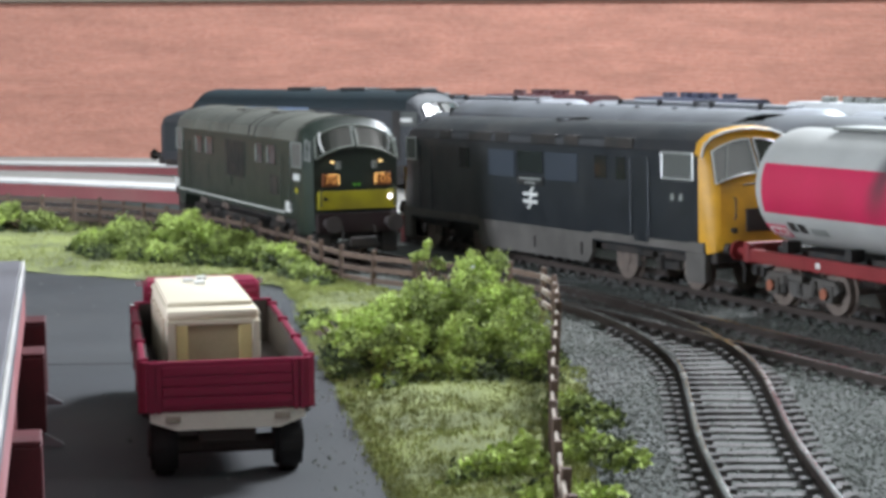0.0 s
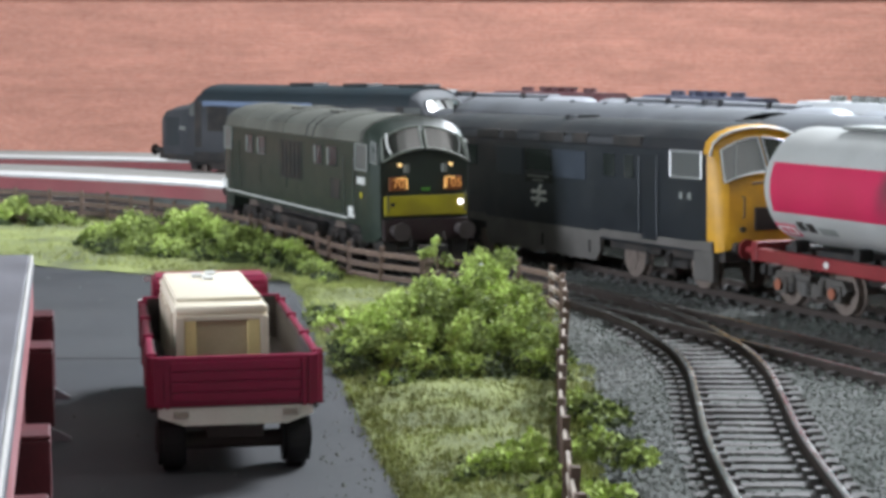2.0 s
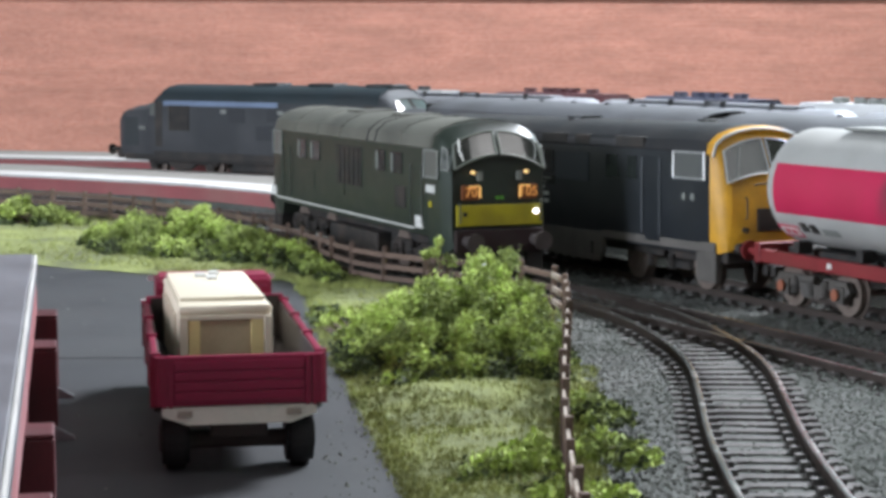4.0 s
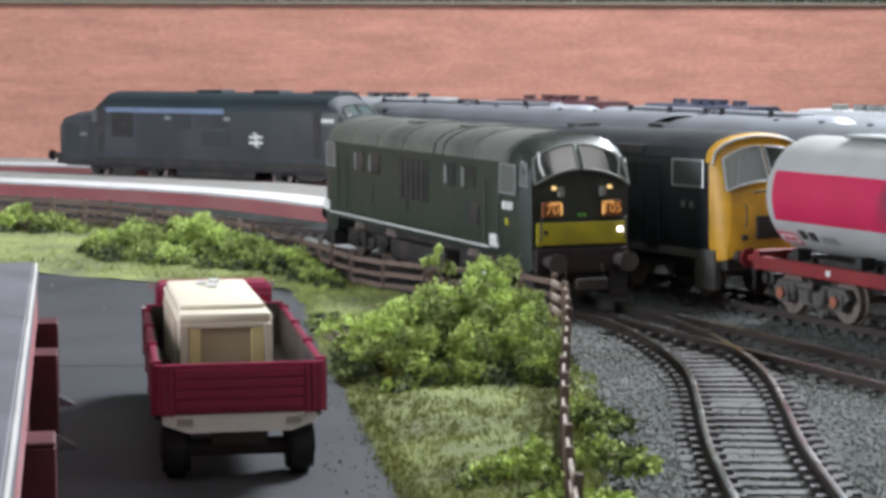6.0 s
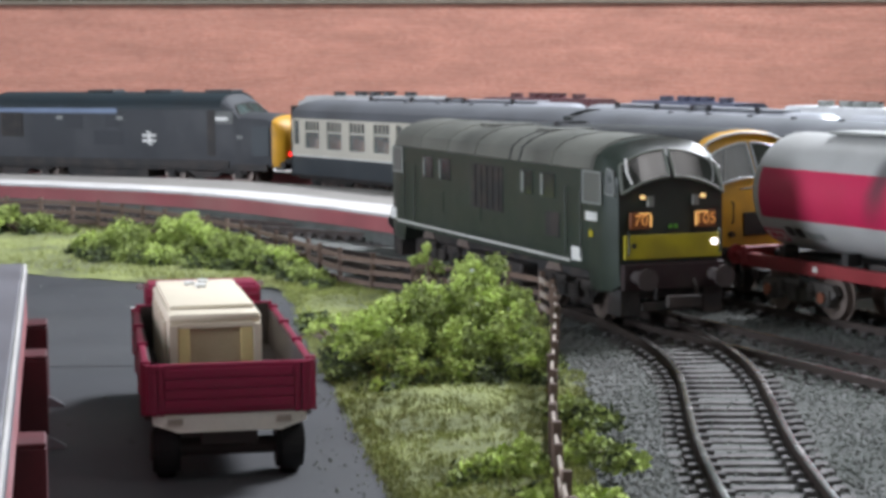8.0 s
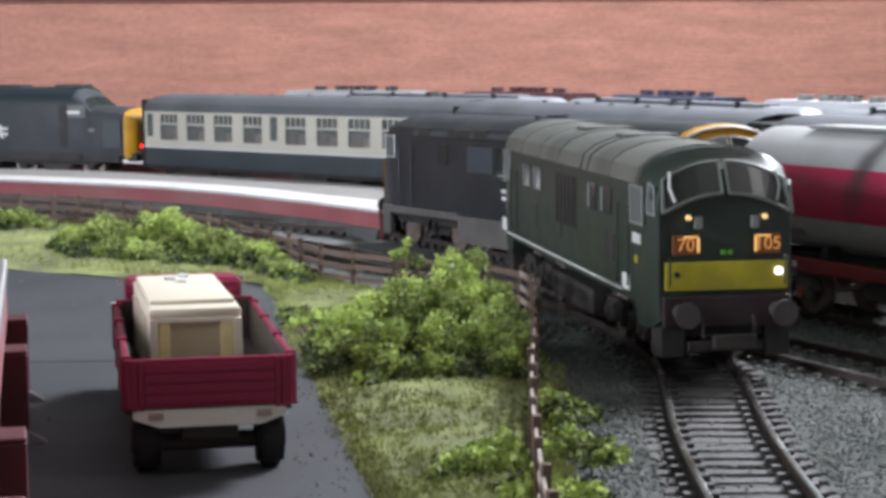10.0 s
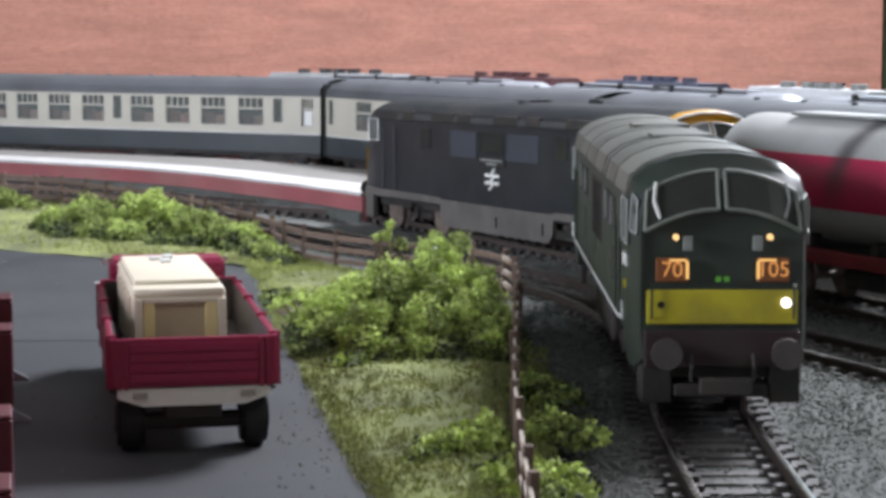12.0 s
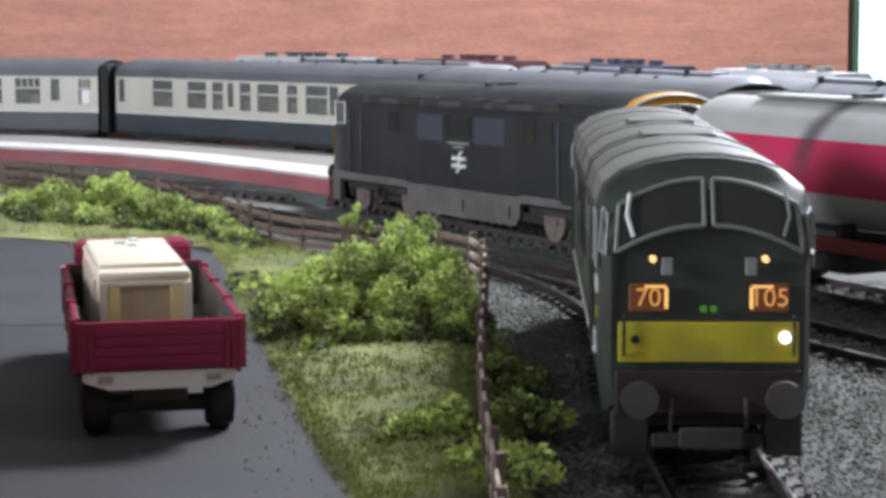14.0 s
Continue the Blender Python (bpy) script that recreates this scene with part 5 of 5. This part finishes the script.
def build_tank_wagon():
    f = Vector((0.419, -0.908))
    c = Vector((46.9, 716.8)) + f * (133 + 104)
    ob = thing("tank_wagon", "grey bogie tank wagon with a broad red band", "wagon", place(c.x, c.y, 24.8))
    R, zc, L = 17.0, 34.0, 103
    n = 40

    def ring(x, r):
        return [(x, r * math.cos(2 * math.pi * k / n), zc + r * math.sin(2 * math.pi * k / n)) for k in range(n)]

    bm = bmesh.new()
    ends = [(-L, 2), (-L + 0.4, 7), (-L + 1.4, 12), (-L + 3.2, 15.4), (-L + 5.5, 16.8), (-L + 8, R)]
    secs = [ring(x, r) for x, r in ends] + [ring(x, R) for x in (-60, 0, 60)] + [ring(-x, r) for x, r in ends[::-1]]
    part("barrel", loft(bm, secs), TANK_GREY, ob, smooth=True)
    bm = bmesh.new()
    for s in (-1, 1):
        a0, a1 = -0.41, 0.44
        secs = []
        for x in [-L + 8.5] + list(range(-90, 100, 20)) + [L - 8.5]:
            o = [(x, s * (R + 0.12) * math.cos(a0 + (a1 - a0) * k / 10), zc + (R + 0.12) * math.sin(a0 + (a1 - a0) * k / 10)) for k in range(11)]
            i = [(x, s * (R - 0.3) * math.cos(a0 + (a1 - a0) * k / 10), zc + (R - 0.3) * math.sin(a0 + (a1 - a0) * k / 10)) for k in range(11)]
            secs.append(o + i[::-1])
        loft(bm, secs)
    part("red_band", bm, TANK_RED, ob, "broad crimson band", smooth=True)
    part("roof_walkway", box(bmesh.new(), -76, 76, -5, 5, zc + R - 0.2, zc + R + 0.9, 0.2), TANK_GREY, ob)
    for s in (-1, 1):
        part("walkway_rail", strip(bmesh.new(), [(-76, s * 5.4, zc + R + 0.4), (76, s * 5.4, zc + R + 0.4)], 0.4), GREY_TRIM, ob)
        part("solebar", box(bmesh.new(), -L - 3, L + 3, min(s * 12, s * 14.6), max(s * 12, s * 14.6), 11.8, 15.6, 0.3), SOLE_RED, ob, "red solebar")
        for x in range(-90, 91, 30):
            part("cradle", box(bmesh.new(), x - 1.4, x + 1.4, min(s * 7, s * 12), max(s * 7, s * 12), 15.4, 19.0, 0.3), FRAME, ob)
        # data panel and marks below the band, curved on the flank
        for x0, x1, za, zb, m, lift in ((-97, -87.5, 20.2, 23.6, TANK_RED, 0.10), (-96.3, -88.2, 20.8, 23.0, WHITE, 0.18), (-85.5, -82.2, 22.2, 24.8, FRAME, 0.12), (-81, -77.6, 22.0, 24.6, FRAME, 0.12), (-75.5, -68, 21.8, 23.8, GREY_TRIM, 0.12), (-95, -92.4, 21.3, 22.5, TANK_RED, 0.24), (-91.6, -89.2, 21.3, 22.5, TANK_RED, 0.24)):
            secs = []
            for x in (x0, x1):
                row = []
                for r, steps in ((R + lift, (0, 1, 2, 3)), (R - 0.4, (3, 2, 1, 0))):
                    for k in steps:
                        a = math.asin((za + (zb - za) * k / 3 - zc) / R)
                        row.append((x, s * r * math.cos(a), zc + r * math.sin(a)))
                secs.append(row)
            part("marking_bar", loft(bmesh.new(), secs), m, ob)
        part("marking_bar", box(bmesh.new(), -71, -69, min(s * 14, s * 14.75), max(s * 14, s * 14.75), 13.0, 14.6), WHITE, ob)
    part("filler_hatch", cyl(bmesh.new(), (-34, 0, zc + R - 0.5), (-34, 0, zc + R + 2.2), 4.2, n=20), ROOF_DARK, ob)
    part("underframe", box(bmesh.new(), -L - 2, L + 2, -5, 5, 10, 16, 0.3), FRAME, ob)
    for sg in (-1, 1):
        part("headstock", box(bmesh.new(), min(sg * (L + 1), sg * (L + 4)), max(sg * (L + 1), sg * (L + 4)), -15, 15, 11.6, 17.4, 0.4), SOLE_RED, ob)
        buffers(ob, sg * (L + 4), sg, material=SOLE_RED)
        coupling(ob, sg * (L + 2), sg)
    for x in (-80, 80):
        b = bogie(ob, x, 26, 6.2, BOGIE_GREY, True)
        for s in (-1, 1):
            for ux in (-13, 13):
                part("axle_cap", cyl(bmesh.new(), (ux, s * 14.4, 6.2), (ux, s * 15.2, 6.2), 1.6, n=12), RUST, b, "rust orange axle cap")
    for x in (-34, 34):
        part("brake_gear", box(bmesh.new(), x - 8, x + 8, -12, 12, 6, 11, 0.6), FRAME, ob)
    return ob




def build_leading_loco():
    ob = thing("diesel_locomotive", "faded blue long-nosed diesel locomotive hauling coaches", "locomotive")
    W = 17.6
    bm = bmesh.new()
    body(bm, [(-92, 16.4, 11, 38, 45.5, 35, 0.85), (-88, 17.2, 11, 40.5, 49, 37, 0.75), (-78, W, 11, 42, 51, 60, 0), (78, W, 11, 42, 51, 60, 0), (88, 17.2, 11, 40.5, 49, 37, 0.75), (92, 16.4, 11, 38, 45.5, 35, 0.85)])
    part("body", bm, BLUE37, ob, smooth=True)
    part("roof", roof_skin(bmesh.new(), [(-79, W, 11, 42, 51), (79, W, 11, 42, 51)]), ROOF37, ob, "dark blue roof", smooth=True)
    for sg in (-1, 1):
        bm = bmesh.new()
        body(bm, [(sg * 87, 16.4, 11, 35.5, 40.5, 60, 0), (sg * 105, 16.0, 11, 34.5, 39.6, 60, 0), (sg * 112, 15.2, 11.4, 33, 37.8, 60, 0), (sg * 115.5, 13.6, 12, 30.5, 35, 60, 0), (sg * 117, 11.0, 13.5, 27, 31, 60, 0)])
        part("nose", bm, BLUE37, ob, smooth=True)
        if sg < 0:
            bm = bmesh.new()
            body(bm, [(-110.5, 15.7, 11.2, 33.8, 38.8, 60, 0), (-112.4, 15.4, 11.3, 33.3, 38.1, 60, 0), (-116, 13.8, 12, 30.8, 35.3, 60, 0), (-117.6, 11.2, 13.5, 27.2, 31.2, 60, 0)])
            part("nose_end", bm, YELLOW, ob, "yellow painted nose end", smooth=True)
        windscreen(ob, sg * 92.9, 39.6, 45.2, 13.5, 11.5, 0.8, 0.85, GLASS_CAB, FRAME, 35, wiper=False)
        for s in (-1, 1):
            yy = s * 16.2
            part("nose_panel", box(bmesh.new(), min(sg * 98, sg * 109), max(sg * 98, sg * 109), min(yy - s * 0.5, yy + s * 0.15), max(yy - s * 0.5, yy + s * 0.15), 17, 33, 0.1), ROOF37, ob)
            for k in range(3):
                xb = sg * 92 + k * 1.8
                part("number_bar", box(bmesh.new(), xb, xb + 1.3, min(s * 16.2, s * 16.75), max(s * 16.2, s * 16.75), 26, 28), GREY_TRIM, ob)
        buffers(ob, sg * 117, sg)
        part("buffer_beam", box(bmesh.new(), min(sg * 112, sg * 117.5), max(sg * 112, sg * 117.5), -14, 14, 9.5, 14), FRAME, ob)
        for y in (-9, 9):
            part("tail_light", cyl(bmesh.new(), (sg * 117.8, y, 18), (sg * 118.6, y, 18), 1.0, n=12), LAMP_RED if sg < 0 else FRAME, ob)
    for s in (-1, 1):
        y = s * W
        side_plate(ob, "side_grille", 56, 72, 26, 40, y, FRAME)
        for k in range(6):
            part("grille_slat", box(bmesh.new(), 57 + k * 2.6, 57.9 + k * 2.6, min(y, y + s * 0.6), max(y, y + s * 0.6), 26.5, 39.5), FRAME, ob)
        for x in (80, -73):
            side_plate(ob, "door", x - 2.6, x + 2.6, 17, 41.5, y, FRAME, 0.2)
        part("roof_stripe", box(bmesh.new(), -10, 76, min(y, y + s * 0.3), max(y, y + s * 0.3), 39.6, 42.4, 0.1), mat("pale_blue_strip", (0.15, 0.20, 0.30), 0.45, scale=80), ob, "pale blue cantrail strip")
        for x0, x1, za, zb in ((14, 26, 31, 39), (-14, 6, 22, 30), (-12, -2, 32, 39)):
            side_plate(ob, "side_grille", x0, x1, za, zb, y, PANEL37, 0.2)
        bm = bmesh.new()
        for zz in (27.6, 24.6):
            box(bm, -36.5, -27.5, min(y, y + s * 0.4), max(y, y + s * 0.4), zz - 0.7, zz + 0.7)
        for (xa, za), (xb, zb) in (((-30.6, 30.0), (-33.4, 27.6)), ((-30.2, 27.6), (-33.8, 24.6)), ((-30.6, 24.6), (-33.4, 22.2))):
            loft(bm, [[(xa - 1, yq, za), (xa + 1, yq, za), (xb + 1, yq, zb), (xb - 1, yq, zb)] for yq in (y - s * 0.1, y + s * 0.35)])
        part("emblem", bm, WHITE, ob, "white arrow emblem")
        for x in (-78, -82, -12, 30):
            part("pale_fitting", box(bmesh.new(), x - 2, x + 2, min(y, y + s * 0.4), max(y, y + s * 0.4), 36, 38), WHITE if x < -70 else GREY_TRIM, ob)
        side_plate(ob, "cab_window", 83, 87, 34, 41, y * 0.99, GLASS_PALE_LIT, 0.3)
        side_plate(ob, "cab_window", -87, -76, 34, 41, y * 0.99, GLASS_PALE_LIT, 0.3)
        part("skirt_band", box(bmesh.new(), -84, 84, min(s * 16.4, s * (W + 0.12)), max(s * 16.4, s * (W + 0.12)), 10.6, 14.4, 0.2), FRAME, ob)
        part("solebar", box(bmesh.new(), -108, 108, min(s * 14, s * 16.8), max(s * 14, s * 16.8), 9, 12.5), FRAME, ob)
    for x in (-30, 10, -70):
        part("roof_fan", box(bmesh.new(), x - 9, x + 9, -6, 6, 50.4, 52.4, 0.6), ROOF_DARK, ob)
    for x in (-66, 66):
        bogie(ob, x, 44, 7.0, FRAME, False)
    part("fuel_tank", box(bmesh.new(), -28, 28, -14, 14, 4, 10, 1), FRAME, ob)
    return ob


def build_coach(label, layout, vents, seat):
    ob = thing("passenger_coach", label, "coach", group="coaches of the train")
    W, L = 18.2, 123
    part("roof", roof_skin(bmesh.new(), [(-L, W, 11, 40.4, 48.8), (-L + 3, W, 11, 40.4, 49.2), (L - 3, W, 11, 40.4, 49.2), (L, W, 11, 40.4, 48.8)], 0.35), COACH_ROOF, ob, "grey coach roof", smooth=True)
    # Solid black core that stands in for the unlit interior behind the windows.
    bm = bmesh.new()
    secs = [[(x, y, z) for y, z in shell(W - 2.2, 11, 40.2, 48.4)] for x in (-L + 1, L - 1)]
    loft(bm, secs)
    part("dark_interior_core", bm, COACH_GREY, ob)
    for s in (-1, 1):
        lo = part("lower_side", box(bmesh.new(), -L, L, min(s * (W - 1), s * W), max(s * (W - 1), s * W), 10.6, 20.6, 0.2), COACH_BLUE, ob, "blue lower panels")
        # cream band in pieces round the window openings
        edges = sorted(layout)
        x, lo_y, hi_y = -L, min(s * (W - 1), s * W), max(s * (W - 1), s * W)
        for x0, x1, z0 in edges:
            part("window_pillar", box(bmesh.new(), x, x0, lo_y, hi_y, 20.6, 41), COACH_CREAM, ob)
            part("window_bottom", box(bmesh.new(), x0, x1, lo_y, hi_y, 20.6, z0), COACH_CREAM, ob)
            part("window_head", box(bmesh.new(), x0, x1, lo_y, hi_y, 38.8, 41), COACH_CREAM, ob)
            x = x1
        part("window_pillar", box(bmesh.new(), x, L, lo_y, hi_y, 20.6, 41), COACH_CREAM, ob)
        part("waist_line", box(bmesh.new(), -L, L, min(s * W, s * (W + 0.15)), max(s * W, s * (W + 0.15)), 20.3, 20.9), WHITE, ob)
        for x0, x1, z0 in edges:
            g = part("window", box(bmesh.new(), x0, x1, min(s * (W - 0.75), s * (W - 0.55)), max(s * (W - 0.75), s * (W - 0.55)), z0, 38.8), COACH_PANE, ob)
            if x1 - x0 > 7:
                part("transom", box(bmesh.new(), x0, x1, min(s * (W - 0.7), s * (W - 0.1)), max(s * (W - 0.7), s * (W - 0.1)), 33.0, 33.9), COACH_CREAM, g)
                for k in (1, 2, 3) if vents else ():
                    xm = x0 + (x1 - x0) * k / 4
                    part("vent_bar", box(bmesh.new(), xm - 0.25, xm + 0.25, min(s * (W - 0.7), s * (W - 0.1)), max(s * (W - 0.7), s * (W - 0.1)), 33.9, 38.8), COACH_CREAM, g)
                for xa, xb, h, m in ((x0 + 1.8, x0 + 7.0, 5.2, seat), (x0 + 7.6, x1 - 1.5, 6.4, SEAT)):
                    if xb - xa > 2:
                        part("seat_back", box(bmesh.new(), xa, xb, s * (W - 1.5) - 0.4, s * (W - 1.5) + 0.4, z0, z0 + h, 0.6), m, g, "coloured seat back")
        part("solebar", box(bmesh.new(), -L + 2, L - 2, min(s * 13, s * 15.5), max(s * 13, s * 15.5), 8.2, 10.6), FRAME, ob)
        part("truss", strip(bmesh.new(), [(-55, s * 14, 8.5), (-30, s * 14, 5), (30, s * 14, 5), (55, s * 14, 8.5)], 0.6), FRAME, ob)
        part("battery_box", box(bmesh.new(), -24, 2, min(s * 9, s * 14), max(s * 9, s * 14), 4.0, 8.5, 0.4), FRAME, ob)
    part("floor_pan", box(bmesh.new(), -L + 1, L - 1, -W + 1, W - 1, 9.4, 11.0), FRAME, ob)
    for sg in (-1, 1):
        part("coach_end", box(bmesh.new(), min(sg * (L - 1), sg * L), max(sg * (L - 1), sg * L), -W + 0.3, W - 0.3, 10.8, 41, 0.3), COACH_GREY, ob)
        # Gangway made nearly body-wide in black, to darken the gap between coaches.
        part("gangway", box(bmesh.new(), min(sg * L, sg * (L + 5.6)), max(sg * L, sg * (L + 5.6)), -16.4, 16.4, 9, 46.5, 0.8), COACH_GREY, ob)
        part("pale_blind", box(bmesh.new(), -L + 5.0, -L + 10.2, W - 0.6, W + 0.12, 25.0, 32.6), WHITE, ob, "white door window blind") if sg < 0 else None
    for x in (-60, -30, 0, 30, 60):
        part("roof_vent", cyl(bmesh.new(), (x, 3, 48.7), (x, 3, 50.2), 1.3, 1.0, n=10), COACH_ROOF, ob)
    for x in (-90, 90):
        bogie(ob, x, 34, 6.0, FRAME, False)
    return ob


COACH_PANE = glass("coach_pane", (0.6, 0.65, 0.62), 0.08)
OPEN_COACH = [(-118.3, -111, 24.7), (-99, -93.3, 26.4)] + [(x - 8, x + 8, 24.7) for x in (-78.7, -54, -30, -5.6)] + [(8.8, 14.7, 26.4)] + [(x - 7.8, x + 7.8, 24.7) for x in (29, 53.5, 77.3, 101)] + [(115.4, 121, 26.4)]
BUFFET_COACH = [(-112, -100, 24.7), (-88, -76, 24.7), (-63.5, -57, 24.7), (-55.5, -39, 24.7), (-32.5, -24.5, 24.7), (-18, -1, 24.7), (4.5, 13.5, 24.7), (18.5, 23.5, 26.4), (27.2, 36.5, 24.7), (41.5, 58, 24.7), (71, 88.5, 24.7), (114.8, 120.5, 26.4)]


def along(line, s):
    for a, b in zip(line, line[1:]):
        d = (b - a).length
        if s <= d:
            return a.lerp(b, s / d)
        s -= d
    return line[-1].copy()


def on_track(line, s, half, z=0.0):
    """The pose of a vehicle whose bogies ride on the line at s - half and s + half."""
    a, b = along(line, s - half), along(line, s + half)
    c, d = (a + b) / 2, b - a
    return pose(c.x * MM, c.y * MM, z * MM, 0, 0, math.degrees(math.atan2(d.y, d.x)))


def build_far_wagons():
    # long silver tank wagons behind the train
    total = sum((b - a).length for a, b in zip(FAR, FAR[1:]))
    first = thing("tank_wagon", "long silver grey tank wagon standing in a siding", "wagon", group="silver tank wagons")
    n, R, zc, L = 28, 16.5, 33, 98
    bm = bmesh.new()
    loft(bm, [[(x, r * math.cos(2 * math.pi * k / n), zc + r * math.sin(2 * math.pi * k / n)) for k in range(n)] for x, r in ((-L, 8), (-L + 2, 14), (-L + 6, R), (L - 6, R), (L - 2, 14), (L, 8))])
    part("barrel", bm, SILVER_TANK, first, smooth=True)
    part("walkway", box(bmesh.new(), -70, 70, -4, 4, zc + R, zc + R + 0.8, 0.2), SILVER_TANK, first)
    for x in (-52, -14, 30, 66):
        part("valve", cyl(bmesh.new(), (x, 5, zc + R - 1), (x, 5, zc + R + 1.4), 1.2, n=10), ROOF_DARK, first)
    part("hatch", cyl(bmesh.new(), (0, 0, zc + R - 1), (0, 0, zc + R + 1.5), 5, n=18), ROOF_DARK, first)
    part("frame", box(bmesh.new(), -L - 4, L + 4, -13, 13, 11, 16, 0.4), FRAME, first)
    for x in (-74, 74):
        bogie(first, x, 26, 6.2, FRAME, False)
    first.matrix_basis = on_track(FAR, 196, 74)
    for s in (408, 620, 832):
        copy_thing(first, on_track(FAR, s, 74))
    # short hopper wagons on the rear siding, with coloured lids
    lids = [("white", (0.48, 0.49, 0.50)), ("slate blue", (0.055, 0.06, 0.10)), ("maroon", (0.10, 0.035, 0.04)), ("pale grey", (0.34, 0.35, 0.35))]
    for k, (cname, col) in enumerate(lids):
        mt = mat("hopper_" + cname.replace(" ", "_"), col, 0.6, var=0.25, scale=60, dirt=(0.08, 0.07, 0.06), dirt_amount=0.4)
        w = thing("hopper_wagon", "covered hopper wagon with a " + cname + " lid and hatches", "wagon", group="hopper wagons")
        bm = bmesh.new()
        loft(bm, [[(x, y * t, z) for y, z in ((-15, 12), (-17, 42), (-12, 47), (12, 47), (17, 42), (15, 12))] for x, t in ((-49, 0.8), (-46, 1), (46, 1), (49, 0.8))])
        part("hopper_body", bm, mt, w)
        bm = bmesh.new()
        loft(bm, [[(x, y, z) for y, z in ((-11, 47), (-8, 49.8), (8, 49.8), (11, 47))] for x in (-45, 45)])
        part("lid", bm, mt, w)
        for x in (-26, -10, 0, 10, 26):
            part("hatch", cyl(bmesh.new(), (x, 0, 49.4), (x, 0, 52.2), 3.6, n=14), mt if k in (1, 2) else (GREY_TRIM if k == 0 else ROOF_DARK), w)
        part("rail", strip(bmesh.new(), [(-16, 0, 52.0), (16, 0, 52.0)], 0.5), ROOF_DARK, w)
        part("frame", box(bmesh.new(), -50, 50, -12, 12, 9, 14, 0.4), FRAME, w)
        for x in (-30, 30):
            wheelset(w, x, 6.0)
        w.matrix_basis = on_track(FARTHER, HOPPER_S[k], 30)


HOPPER_S = [572, 704, 832, 966]


build_room()
build_ground()
build_yard()
build_grass()
build_station()
build_backdrop()
build_dock()
build_truck()
build_bushes()
green_loco = build_green_loco()
build_blue_loco()
build_tank_wagon()
lead_loco = build_leading_loco()
coach_a = build_coach("blue and cream passenger coach with pinkish orange seats", OPEN_COACH, True, SEAT_PALE)
coach_b = build_coach("blue and cream buffet coach of the moving train", BUFFET_COACH, False, SEAT_TAN)
coach_c = copy_thing(coach_a, Matrix())
build_far_wagons()
build_fence()
build_tracks()

# ---------- moving things ----------
LOCO_ROWS = [(0.0, -66.0, 807.8, 21.5), (1.5, -49.5, 775.0, 21.4), (3.0, -32.7, 745.5, 21.5), (6.5, 8.1, 676.4, 21.5), (7.5, 21.7, 653.2, 20.9), (8.2, 33.2, 631.4, 18.7), (9.2, 47.0, 588.5, 12.8), (10.3, 58.6, 544.0, 6.2), (11.0, 61.6, 513.7, 2.8), (12.5, 63.0, 463.3, -3.0), (13.5, 61.9, 430.8, -4.3), (14.0, 61.2, 414.4, -4.4)]
# distance of the train's leading locomotive's rear end along the back line
TRAIN_ROWS = [(0.0, 748.6), (1.5, 750.0), (2.5, 758.6), (3.2, 769.0), (4.2, 787.0), (5.3, 807.8), (6.0, 824.6), (6.5, 837.2), (7.0, 854.5), (7.5, 872.8), (8.0, 893.0), (9.2, 946.0), (10.3, 999.4), (11.0, 1036.0), (11.5, 1064.5), (12.0, 1095.5), (12.5, 1127.0), (13.0, 1162.0), (13.5, 1194.0), (14.0, 1231.8)]


def motions():
    walk(green_loco, [(t, place(x, y, h)) for t, x, y, h in LOCO_ROWS])
    for ob, back, half, z in ((lead_loco, -122, 66, 3.0), (coach_a, 132, 90, 0.6), (coach_b, 394.5, 90, 0.6), (coach_c, 657, 90, 0.6)):
        walk(ob, [(t, on_track(BACK, s - back, half, z)) for t, s in TRAIN_ROWS])
    # wheels of the green locomotive roll with its way
    way, dist = [0.0], 0.0
    for a, b in zip(LOCO_ROWS, LOCO_ROWS[1:]):
        dist += math.hypot(b[1] - a[1], b[2] - a[2])
        way.append(dist)
    times = [k * 0.35 for k in range(40)] + [14.0]
    for bg_ in [c for c in green_loco.children if c.name.startswith("bogie")]:
        for ax in [c for c in bg_.children if c.name.startswith("wheelset")]:
            x, z = ax.location.x, ax.location.z
            rows = []
            for t in times:
                d = float(np.interp(t, [r[0] for r in LOCO_ROWS], way))
                rows.append((t, Matrix.Translation((x, 0, z)) @ Euler((0, d / 6.9, 0)).to_matrix().to_4x4()))
            walk(ax, rows)


motions()
